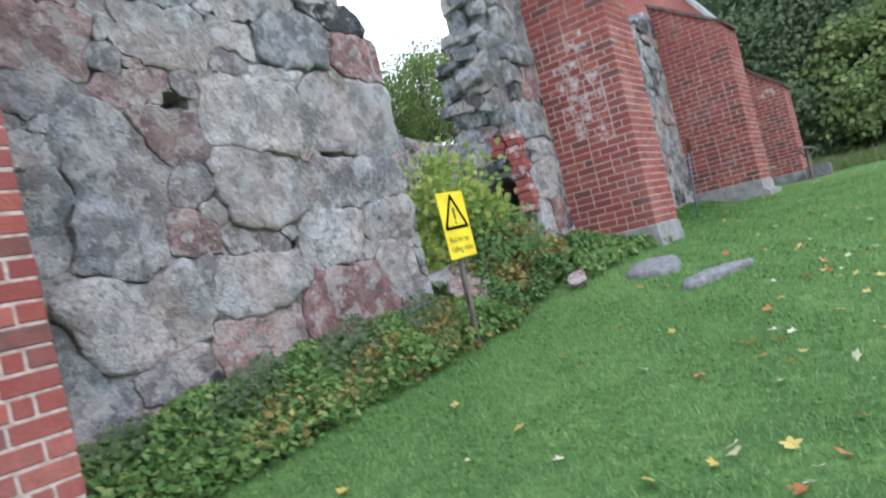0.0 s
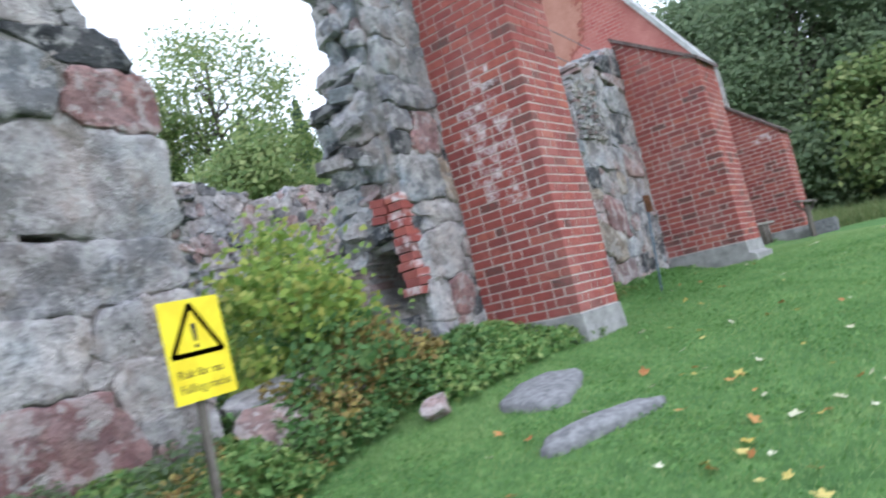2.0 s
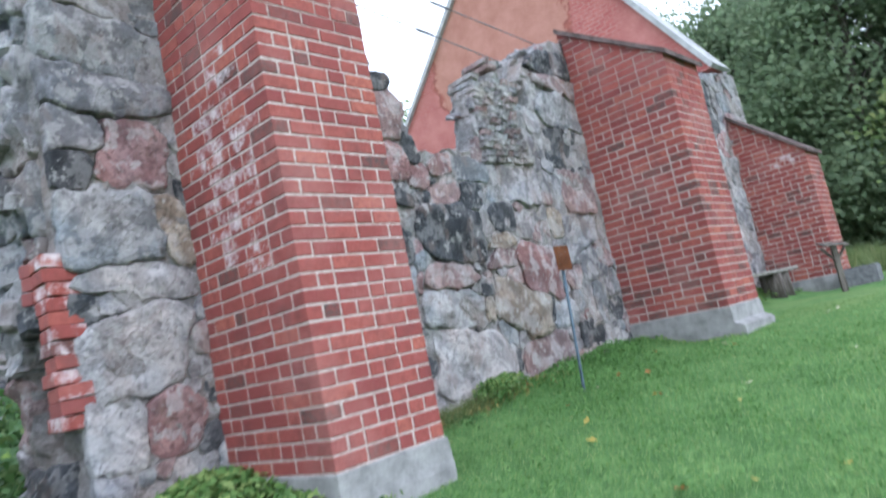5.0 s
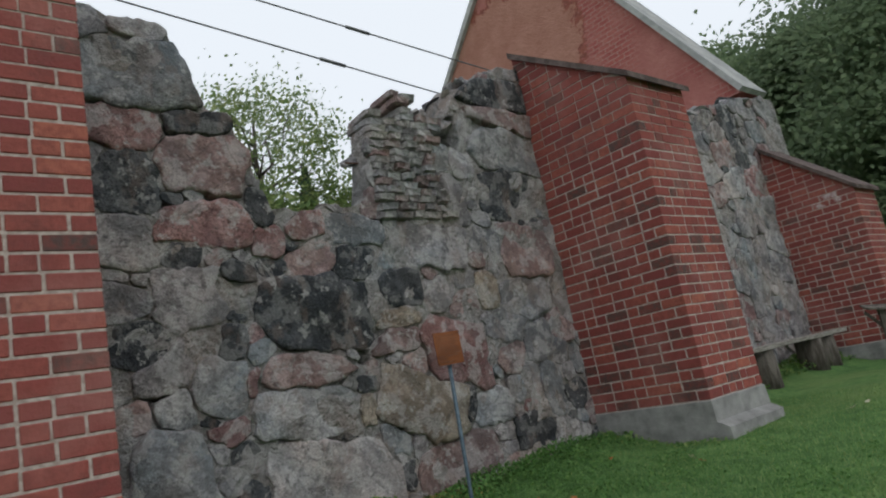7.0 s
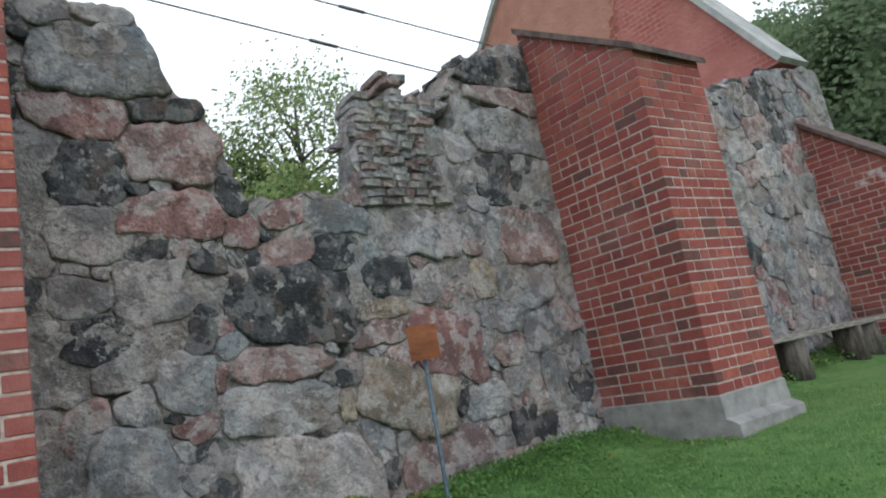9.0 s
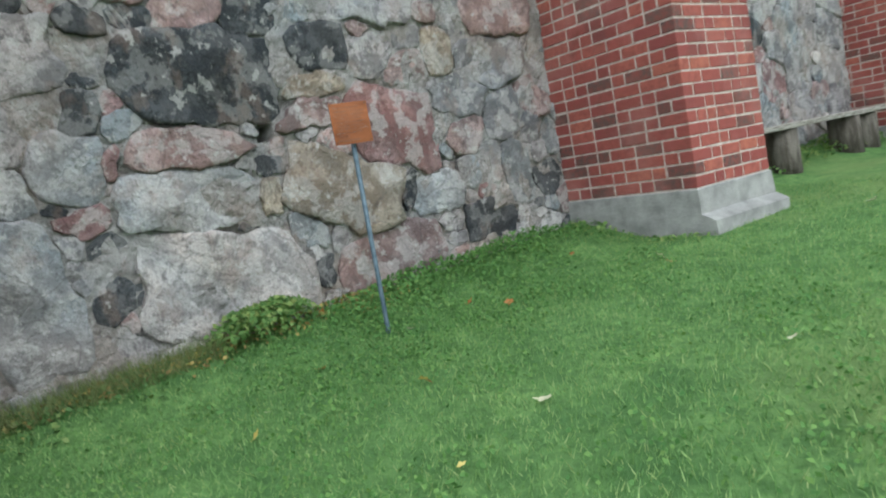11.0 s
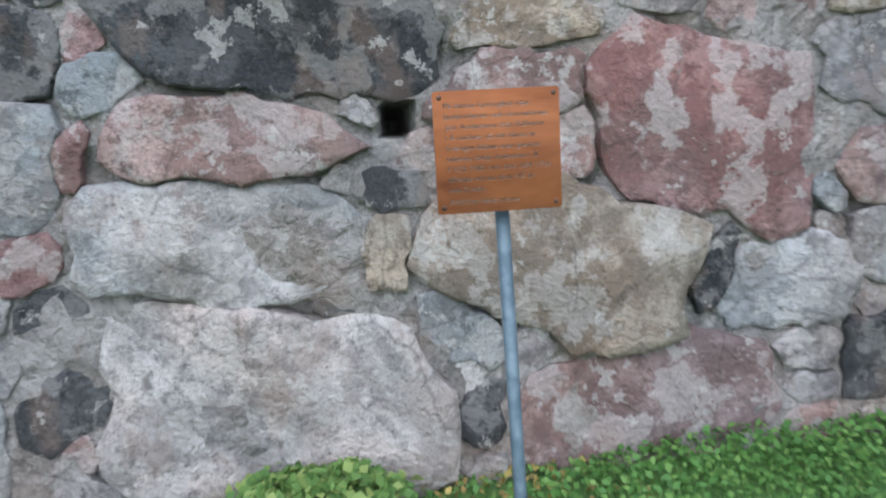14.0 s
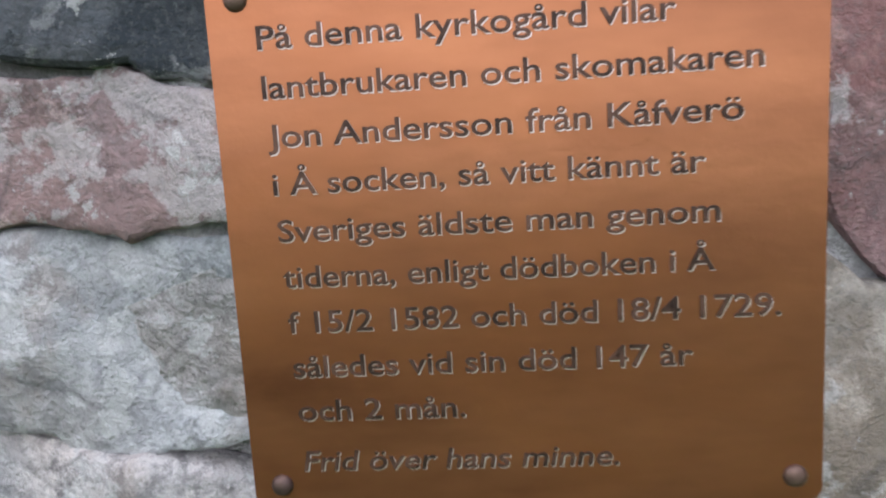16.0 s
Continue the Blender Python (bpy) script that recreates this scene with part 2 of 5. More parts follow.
YELLOW = material("sign_yellow", lambda nt: blend(nt, grain(nt, 6, 5, 0.6), (0.72, 0.56, 0.012), (0.80, 0.66, 0.02)), 0.5, bump=0.05)
BLACK = material("sign_black", lambda nt: blend(nt, grain(nt, 20), (0.012, 0.012, 0.012), (0.03, 0.03, 0.03)), 0.6, bump=0)
CABLE = material("steel_cable", lambda nt: blend(nt, grain(nt, 30), (0.10, 0.10, 0.105), (0.2, 0.2, 0.2)), 0.5, 0.6, bump=0)


def gable_build(nt):
    geo = node(nt, "NewGeometry")
    mapping = nt.nodes.new("ShaderNodeMapping")
    mapping.inputs["Rotation"].default_value = (radians(90), 0, 0)
    nt.links.new(geo.outputs["Position"], mapping.inputs["Vector"])
    tex = node(nt, "TexBrick", Scale=1.0, Mortar_Size=0.008)
    for key, value in (("Color1", (0.29, 0.066, 0.06, 1)), ("Color2", (0.37, 0.10, 0.085, 1)), ("Mortar", (0.42, 0.30, 0.26, 1)), ("Brick Width", 0.28), ("Row Height", 0.107)):
        tex.inputs[key].default_value = value
    nt.links.new(mapping.outputs["Vector"], tex.inputs["Vector"])
    wash = blend(nt, grain(nt, 1.3, 7, 0.65, 0.35, 0.65), (0.33, 0.115, 0.10), (0.43, 0.18, 0.155))
    base = blend(nt, grain(nt, 0.6, 8, 0.7, 0.32, 0.52), tex.outputs["Color"], wash)
    # one large field of bare ochre plaster, its edge broken back to raw brick
    place = nt.nodes.new("ShaderNodeMapping")
    place.inputs["Location"].default_value, place.inputs["Scale"].default_value = (9.9 / 2.5, 0, -9.5 / 2.2), (1 / 2.5, 0, 1 / 2.2)
    nt.links.new(geo.outputs["Position"], place.inputs["Vector"])
    far = nt.nodes.new("ShaderNodeVectorMath")
    far.operation = "LENGTH"
    nt.links.new(place.outputs["Vector"], far.inputs[0])
    rough = nt.nodes.new("ShaderNodeMath")
    rough.operation = "MULTIPLY_ADD"
    rough.inputs[1].default_value = 0.42
    nt.links.new(grain(nt, 1.9, 10, 0.72, 0.25, 0.75), rough.inputs[0])
    nt.links.new(far.outputs["Value"], rough.inputs[2])
    raw = blend(nt, grain(nt, 7, 8, 0.7, 0.4, 0.6), (0.30, 0.10, 0.07), (0.20, 0.07, 0.055))
    ochre = blend(nt, grain(nt, 2.1, 8, 0.65, 0.35, 0.65), (0.33, 0.15, 0.11), (0.42, 0.21, 0.16))
    step = [nt.nodes.new("ShaderNodeMapRange") for _ in range(2)]
    for ramp, edge in zip(step, (1.12, 1.19)):
        ramp.inputs["From Min"].default_value, ramp.inputs["From Max"].default_value = edge, edge + 0.02
        nt.links.new(rough.outputs["Value"], ramp.inputs["Value"])
    return blend(nt, step[0].outputs["Result"], ochre, blend(nt, step[1].outputs["Result"], raw, base))



GABLE = material("gable_brick", gable_build, 0.9, bump=0.6, bump_scale=12, bump_size=0.03)

# ---- helpers for building ----
rng = np.random.default_rng(7)


def mesh_of(name, verts, faces, mat, smooth=False):
    me = bpy.data.meshes.new(name)
    me.from_pydata([tuple(v) for v in verts], [], [tuple(int(i) for i in f) for f in faces])
    me.materials.append(mat)
    if smooth:
        me.polygons.foreach_set("use_smooth", [True] * len(me.polygons))
    me.update()
    return me


def mesh_fast(name, verts, quads, mat):
    """A mesh from arrays: verts (n, 3) and faces (m, k), all of one size k."""
    me = bpy.data.meshes.new(name)
    verts, quads = np.asarray(verts, np.float32), np.asarray(quads, np.int32)
    m, k = quads.shape
    me.vertices.add(len(verts))
    me.vertices.foreach_set("co", verts.ravel())
    me.loops.add(m * k)
    me.loops.foreach_set("vertex_index", quads.ravel())
    me.polygons.add(m)
    me.polygons.foreach_set("loop_start", np.arange(0, m * k, k, dtype=np.int32))
    me.materials.append(mat)
    me.update(calc_edges=True)
    me.validate()
    return me


def bm_mesh(name, bm, mat, smooth=False):
    me = bpy.data.meshes.new(name)
    bm.normal_update()
    bm.to_mesh(me)
    bm.free()
    me.materials.append(mat)
    if smooth:
        me.polygons.foreach_set("use_smooth", [True] * len(me.polygons))
    return me


def part(name, me, parent, m=None, label=""):
    ob = new(name, me)
    ob.parent = parent
    if m is not None:
        ob.matrix_basis = m
    return tagged(ob, label)


def box_bm(x0, x1, y0, y1, z0, z1, bevel=0.01, seg=1):
    bm = bmesh.new()
    bmesh.ops.create_cube(bm, size=1, matrix=Matrix.Translation(((x0 + x1) / 2, (y0 + y1) / 2, (z0 + z1) / 2)) @ Matrix.Diagonal((x1 - x0, y1 - y0, z1 - z0, 1)))
    if bevel:
        bmesh.ops.bevel(bm, geom=list(bm.edges), offset=bevel, segments=seg, affect="EDGES")
    return bm


def rough_bm(bm, amount, scale=3.0):
    for v in bm.verts:
        v.co += noise.noise_vector(v.co * scale) * amount
    return bm


def prism(outline, axis, a, b):
    """An outline of (p, q) pushed from a to b along an axis; p, q are the two other axes in order."""
    def at(p, q, r):
        return {"x": (r, p, q), "y": (p, r, q), "z": (p, q, r)}[axis]

    n = len(outline)
    verts = [at(p, q, a) for p, q in outline] + [at(p, q, b) for p, q in outline]
    faces = [list(range(n)), list(range(2 * n - 1, n - 1, -1))] + [[i, (i + 1) % n, n + (i + 1) % n, n + i] for i in range(n)]
    return verts, faces


# ---- ground ----
GY = [-600, -40, -10, 0, 5.3, 11, 13.7, 16.5, 20, 24, 30, 45, 600]
GZ = [-6, -2.4, -0.75, -0.05, 0.28, 0.64, 0.83, 0.97, 1.10, 1.15, 1.07, 0.9, 2.0]


def ground(x, y):
    """Height of the ground: a lawn that climbs along the wall, with a low bank at its foot and rubble inside."""
    x, y = np.asarray(x, float), np.asarray(y, float)
    z = np.interp(y, GY, GZ)
    bank = np.clip((-3.3 - x) / 1.0, 0, 1)
    z = z + 0.2 * bank * bank * (3 - 2 * bank)
    z = z + 0.17 * np.exp(-((y - 8.6) / 2.2) ** 2 - ((x + 3.5) / 1.5) ** 2)
    inside = np.clip((-5.6 - x) / 3, 0, 1) * np.clip((x + 30) / 6, 0, 1)
    z = z + 0.7 * inside * np.exp(-((y - 12) / 9) ** 2)
    return z + 0.02 * np.sin(1.7 * x + 0.6 * y) * np.cos(0.9 * y - 0.4 * x)


def ground_z(x, y):
    return float(ground(x, y))


gx = np.concatenate([[-600, -200, -90, -50, -36], np.arange(-28, -8, 1.0), np.arange(-8, 4, 0.25), np.arange(4, 20, 1.5), [30, 60, 200, 600]])
gy = np.concatenate([[-600, -200, -60, -25, -12], np.arange(-8, 26, 0.25), np.arange(26, 50, 1.5), [60, 90, 200, 600]])
mx, my = np.meshgrid(gx, gy, indexing="ij")
idx = np.arange(mx.size).reshape(mx.shape)
quads = np.stack([idx[:-1, :-1], idx[1:, :-1], idx[1:, 1:], idx[:-1, 1:]], -1).reshape(-1, 4)
me = mesh_fast("ground", np.stack([mx, my, ground(mx, my)], -1).reshape(-1, 3), quads, LAWN)
me.polygons.foreach_set("use_smooth", [True] * len(me.polygons))
tagged(new("ground", me), "green mown churchyard lawn with clover patches", "lawn", kind="structure")

# ---- stone masonry ----


def dome_stone(outline, height, seed, depth=0.05):
    """A stone with a star-shaped outline (u, v around its middle), a chipped rim and a rough, slightly domed face. u, v, h."""
    n = len(outline)
    rings = ((1.0, -depth), (0.99, 0.7), (0.96, 0.95), (0.82, 1.0), (0.6, 1.0), (0.4, 1.0), (0.2, 1.0))
    reach = max(math.hypot(u, v) for u, v in outline)
    tilt_u, tilt_v = 0.05 * math.sin(seed * 7), 0.05 * math.cos(seed * 5)
    verts, faces = [], []
    for k, (r, h) in enumerate(rings):
        for i, (u, v) in enumerate(outline):
            p = Vector((u * r * 2.6 + seed * 3.1, v * r * 2.6 + seed * 1.7, seed))
            n1, n2 = noise.noise(p), noise.noise(p * 3.7)
            hh = h if k == 0 else height * h + (0.1 * reach * n1 + 0.03 * reach * n2 + tilt_u * u + tilt_v * v) * min(1, 0.4 + h * 0.5)
            verts.append((u * r, v * r, hh))
    verts.append((0, 0, height + 0.1 * reach * noise.noise(Vector((seed * 3.1, seed * 1.7, seed)))))
    for k in range(len(rings) - 1):
        for i in range(n):
            a, b = k * n + i, k * n + (i + 1) % n
            faces.append((a, b, b + n, a + n))
    k = (len(rings) - 1) * n
    faces += [(k + i, k + (i + 1) % n, len(verts) - 1) for i in range(n)]
    return verts, faces


def masonry(parent, big, u0, u1, v0, v1, top, to_world, seed, small=(0.07, 0.26), tints=("grey", "pink", "pale", "red", "blue", "dark"), weights=(0.34, 0.14, 0.22, 0.07, 0.13, 0.1), joint=0.014, relief=0.5, bottom=None):
    """Fill a wall face with rubble: the big stones where they lie, small ones packed between. top(u), bottom(u): limits of the face."""
    r = np.random.default_rng(seed)
    res = 0.025
    us, vs = np.arange(u0, u1, res), np.arange(v0, v1, res)
    P, Q = np.meshgrid(us, vs, indexing="ij")
    U = P + 0.02 * np.sin(6.3 * Q + 2.1 * P) + 0.014 * np.sin(19 * Q - 11 * P + 1) + 0.009 * np.sin(43 * Q + 17 * P)
    V = Q + 0.018 * np.sin(5.7 * P - 2.7 * Q + 2) + 0.013 * np.sin(21 * P + 9 * Q) + 0.009 * np.sin(47 * P - 15 * Q + 1)
    inside = (Q < top(P)) & (Q > (bottom(P) if bottom else v0))
    shapes = []
    for y, z, w, h, tint, turn, power, out in big:
        shapes.append((y, z, w * 0.53, h * 0.53, tint, radians(turn), power + 1.6, out))

    def distance(s):
        du, dv, c, q = U - s[0], V - s[1], math.cos(s[5]), math.sin(s[5])
        a, b = np.abs(du * c + dv * q) / s[2], np.abs(dv * c - du * q) / s[3]
        d = (a ** s[6] + b ** s[6]) ** (1 / s[6])
        if s[6] > 4.1:
            # a split block: four straight sides, none quite square to the next
            p, w = (du * c + dv * q) / s[2], (dv * c - du * q) / s[3]
            d = np.full(U.shape, -9.0)
            for k in range(4):
                t = math.pi / 2 * k + 0.17 * math.sin(s[0] * 41 + s[1] * 17 + k * 2.6)
                d = np.maximum(d, (p * math.cos(t) + w * math.sin(t)) / (1 + 0.05 * math.sin(s[1] * 29 + k * 1.9)))
        for k in range(4):
            q = math.radians(45 + 90 * k) + 0.35 * math.sin(s[0] * 37 + k * 2.3)
            chop = (1.12 if s[6] < 4.1 else 1.31) + 0.14 * math.sin(s[1] * 53 + k * 4.1 + s[0] * 11)
            d = np.maximum(d, ((du * c + dv * (math.sin(s[5]))) / s[2] * math.cos(q) + (dv * c - du * math.sin(s[5])) / s[3] * math.sin(q)) / chop)
        return (d - 1) * min(s[2], s[3])

    best = np.full(U.shape, 9.0)
    dist = [distance(s) for s in shapes]
    for d in dist:
        best = np.minimum(best, d)
    best[~inside] = -9
    # drop in ever smaller stones where there is room
    for size in np.geomspace(small[1], small[0], 7):
        for _ in range(400):
            free = np.argwhere(best > size * 0.62)
            if len(free) == 0:
                break
            i, j = free[r.integers(len(free))]
            asp = r.uniform(1.0, 1.9)
            s = (us[i], vs[j], size * math.sqrt(asp), size / math.sqrt(asp), r.choice(tints, p=weights), r.normal(0, 0.3), r.uniform(2.6, 7), 0.0)
            d = distance(s)
            shapes.append(s)
            dist.append(d)
            best = np.minimum(best, d)
    D = np.stack(dist)
    order = np.partition(D, 1, axis=0)
    own = np.argmin(D, axis=0)
    own[(order[1] - order[0] < joint) | ~inside | (order[0] > 0.05)] = -1
    made = []
    for i, s in enumerate(shapes):
        n = 40 if s[2] > 0.25 else 18
        outline = []
        for k in range(n):
            a = 2 * math.pi * k / n
            ca, sa, rad = math.cos(a), math.sin(a), 0.0
            while rad < 1.3:
                iu, iv = int((s[0] + ca * rad - u0) / res + 0.5), int((s[1] + sa * rad - v0) / res + 0.5)
                if not (0 <= iu < len(us) and 0 <= iv < len(vs)) or own[iu, iv] != i:
                    break
                rad += 0.0125
            outline.append(rad)
        if np.mean(outline) < 0.045:
            continue
        smooth = [max(0.02, (outline[k - 1] + 6 * outline[k] + outline[(k + 1) % n]) / 8 * (1 + 0.025 * r.normal())) for k in range(n)]
        pts = [(q * math.cos(2 * math.pi * k / n), q * math.sin(2 * math.pi * k / n)) for k, q in enumerate(smooth)]
        height = (s[7] if s[7] else r.uniform(0.015, 0.05)) * relief
        verts, faces = dome_stone(pts, height, r.uniform(0, 50))
        made.append((s, verts, faces))
    made.sort(key=lambda q: -q[0][2] * q[0][3])
    rest_v, rest_f = [], []
    made = [q for q in made if q[0][4] != "void"]
    for k, (s, verts, faces) in enumerate(made):
        base = Vector(to_world(s[0], s[1], 0))
        world_v = [Vector(to_world(s[0] + u, s[1] + v, h)) for u, v, h in verts]
        if k < 280:
            me = mesh_of("stone", [w - base for w in world_v], faces, STONE[s[4]], smooth=True)
            m = len(verts) - 1
            n = m // 7
            me.polygons.foreach_set("use_smooth", [False] * (2 * n) + [True] * (len(faces) - 2 * n))
            part("stone", me, parent, Matrix.Translation(base))
        else:
            o = len(rest_v)
            rest_v += world_v
            rest_f += [tuple(i + o for i in f) for f in faces]
    if rest_v:
        tagged(part("small_stones", mesh_of("small_stones", rest_v, rest_f, RUBBLE, smooth=True), parent), kind="stuff")
    return made


def mortar_relief(y, z, fill=0.01):
    """How far the mortar stands proud of the wall plane: smeared over some stones, fallen out between others."""
    p = Vector((y, z, 0))
    out = fill + 0.03 * noise.noise(p * 2.3 + Vector((0, 0, 1))) + 0.018 * noise.noise(p * 7 + Vector((0, 0, 3))) + 0.016 * noise.noise(p * 19 + Vector((0, 0, 5)))
    return out - 0.2 * max(0, noise.noise(p * 3.3 + Vector((0, 0, 7))) - 0.22)


def wall_body(name, label, face_x, back_x, u, top, res=0.045, back_top=None, voids=(), fill=0.01):
    """The mortared body of a wall that runs along y: rough front, uneven top, real thickness."""
    ys = np.arange(u[0], u[1] + res * 0.5, res)
    verts, faces = [], []

    def recess(y, z):
        """Depth of the holes where a stone has dropped out."""
        return sum(0.4 for a, b, w, h in voids if abs(y - a) < w / 2 and abs(z - b) < h / 2)

    rows = 115
    for y in ys:
        z0, z1 = ground_z(face_x, y) - 0.4, float(top(y))
        for k in range(rows):
            z = z0 + (z1 - z0) * k / (rows - 1)
            verts.append((face_x - recess(y, z) + mortar_relief(y, z, fill), y, z))
        for k in range(6):
            x = face_x + (back_x - face_x) * (k + 1) / 6
            verts.append((x, y, (min(z1, back_top(y)) if back_top and k > 0 else z1) + 0.18 * noise.noise(Vector((x * 2.5, y * 2.5, 4)))))
        verts.append((back_x, y, z0))
    n = rows + 7
    for i in range(len(ys) - 1):
        for k in range(n - 1):
            a = i * n + k
            faces.append((a, a + n, a + n + 1, a + 1))
    faces.append(tuple(range(n)))
    faces.append(tuple((len(ys) - 1) * n + k for k in reversed(range(n))))
    ob = new(name, mesh_of(name, verts, faces, MORTAR))
    return tagged(ob, label, "stone wall", kind="structure")


FACE = -4.36
HOLES_A = [(3.4, 2.95, 0.24, 0.12), (5.05, 2.47, 0.24, 0.09)]
HOLES_B = [(14.98, 4.72, 0.36, 0.34), (13.42, 2.39, 0.09, 0.12)]


def hollow(holes):
    return [(y, z, w * 1.15, h * 1.15, "void", 0, 4, 0.01) for y, z, w, h in holes]


def profile(points):
    us, zs = zip(*points)

    def top(u):
        u = np.asarray(u, float)
        return np.interp(u, us, zs) + 0.05 * np.sin(u * 9.1) * np.sin(u * 4.3 + 1)

    return top


top_a = profile([(-3, 5.2), (3, 5.3), (5.4, 5.0), (5.6, 4.35), (5.68, 4.1), (6.0, 3.85), (6.2, 3.5), (6.36, 3.2), (6.4, 2.2)])
top_b = profile([(8.8, 5.2), (9.2, 5.7), (9.5, 6.3), (10.8, 6.45), (11.15, 5.45), (12.0, 5.3), (12.2, 4.7), (12.45, 4.55), (12.6, 4.2), (12.72, 3.75), (13.2, 3.75), (13.76, 3.85), (13.88, 4.62), (14.2, 4.75), (14.4, 4.8), (14.6, 4.75), (15.0, 4.85), (15.3, 5.3), (15.7, 5.5), (16.4, 5.75), (17.7, 5.75)])
top_c = profile([(17.0, 5.3), (19.5, 5.2), (20.3, 5.45), (21.2, 5.8), (22.3, 6.1), (23.7, 6.35), (24.3, 6.3)])


def front(u, v, h):
    return (FACE + h, u, v)


wall_1 = wall_body("wall_1", "ruined church wall of large pale granite boulders", FACE, -5.7, (-3, 6.0), top_a, voids=HOLES_A, fill=-0.002)
A = [
    (2.72, 2.12, 0.72, 1.3, "grey", -12, 3, 0.07), (3.22, 2.68, 0.6, 0.4, "pink", 0, 4, 0.06), (4.15, 2.85, 1.05, 0.62, "pale", -4, 4, 0.07), (5.48, 2.9, 1.38, 0.86, "pale", 0, 5, 0.08),
    (4.05, 2.16, 0.84, 0.66, "pale", 3, 4, 0.08), (5.33, 2.2, 1.56, 0.5, "grey", 2, 5, 0.06), (3.37, 2.22, 0.34, 0.31, "grey", 0, 2.6, 0.05), (3.27, 1.86, 0.42, 0.36, "pink", 0, 3, 0.05),
    (4.81, 1.65, 0.8, 0.5, "pale", 0, 4, 0.07), (5.65, 1.78, 0.75, 0.44, "grey", 0, 4, 0.04), (3.88, 1.38, 0.95, 0.48, "pale", 0, 3, 0.07), (4.85, 1.0, 1.1, 0.7, "red", 8, 3, 0.08),
]
A += [
    (2.75, 1.28, 1.02, 0.66, "pale", 8, 2.8, 0.09), (3.74, 0.8, 0.9, 0.58, "pink", 0, 3, 0.05), (2.3, 0.65, 0.45, 0.32, "grey", 0, 3, 0.05), (2.88, 0.8, 0.66, 0.3, "grey", 10, 3, 0.04),
    (3.05, 3.0, 0.62, 0.27, "pink", 0, 3, 0.05), (4.9, 3.62, 1.0, 0.56, "blue", 6, 4, 0.07), (5.85, 3.5, 0.98, 0.5, "red", -4, 3, 0.1), (5.45, 3.93, 0.85, 0.3, "dark", 0, 3, 0.08),
    (4.62, 3.26, 0.7, 0.2, "pale", -3, 3, 0.05), (4.3, 3.88, 0.6, 0.32, "grey", 0, 3, 0.05), (2.98, 2.34, 0.38, 0.26, "grey", 0, 3, 0.04), (6.1, 2.95, 0.22, 0.5, "red", 0, 3, 0.06),
]
A += [
    (1.7, 1.6, 0.6, 0.9, "grey", 0, 3, 0.05), (1.6, 3.2, 0.8, 0.6, "pale", 0, 3, 0.05), (3.4, 3.5, 0.8, 0.5, "pale", 0, 3, 0.05), (2.4, 3.35, 0.7, 0.5, "pink", 0, 3, 0.05),
]
def back_b(y):
    return float(np.interp(y, [12.0, 12.5, 15.2, 15.8], [9.0, 3.6, 3.6, 9.0]))


wall_2 = wall_body("wall_2", "ruined church wall of mixed granite rubble and mortar", FACE, -5.7, (9.9, 17.6), top_b, back_top=back_b, voids=HOLES_B)
B = [
    (13.08, 2.79, 1.2, 0.66, "dark", -6, 2.3, 0.10), (14.0, 2.97, 0.46, 0.35, "dark", 0, 3.5, 0.06), (12.17, 4.13, 0.76, 0.5, "pink", 0, 3, 0.1), (12.13, 3.6, 0.7, 0.34, "red", -4, 3, 0.07),
    (11.55, 4.4, 0.66, 0.3, "red", 0, 3, 0.06), (11.75, 4.9, 0.95, 0.62, "blue", 0, 3, 0.1), (11.8, 5.2, 0.5, 0.24, "pale", 0, 3, 0.09), (12.18, 4.47, 0.58, 0.22, "dark", 0, 3, 0.12),
    (12.65, 3.47, 0.3, 0.25, "red", 0, 2.5, 0.06), (13.03, 3.6, 0.42, 0.23, "red", 0, 3, 0.07), (13.58, 3.58, 0.62, 0.3, "blue", 0, 3, 0.05), (14.46, 3.4, 0.95, 0.42, "grey", 0, 3, 0.04),
]
# the dark stone at (15.78, 4.0) stands in for a shaded niche
B += [
    (15.78, 4.0, 0.94, 0.55, "dark", 0, 4, 0.03), (15.96, 4.52, 1.2, 0.5, "blue", 0, 3, 0.07), (16.05, 4.93, 1.25, 0.26, "pink", -8, 3, 0.12), (15.9, 5.28, 1.15, 0.4, "dark", 0, 3, 0.09),
    (15.85, 3.36, 0.76, 0.55, "pink", 0, 3, 0.05), (11.94, 3.0, 0.52, 0.44, "grey", 0, 3, 0.06), (11.48, 3.48, 0.45, 0.4, "grey", 0, 3, 0.06), (11.4, 3.0, 0.42, 0.3, "grey", 0, 3, 0.05),
    (12.37, 3.23, 0.24, 0.19, "dark", 0, 3, 0.06), (12.6, 3.8, 0.24, 0.3, "dark", 0, 3, 0.08), (15.12, 2.9, 0.3, 0.42, "brown", 0, 3, 0.04), (15.7, 2.78, 0.8, 0.42, "grey", 0, 3, 0.05),
]
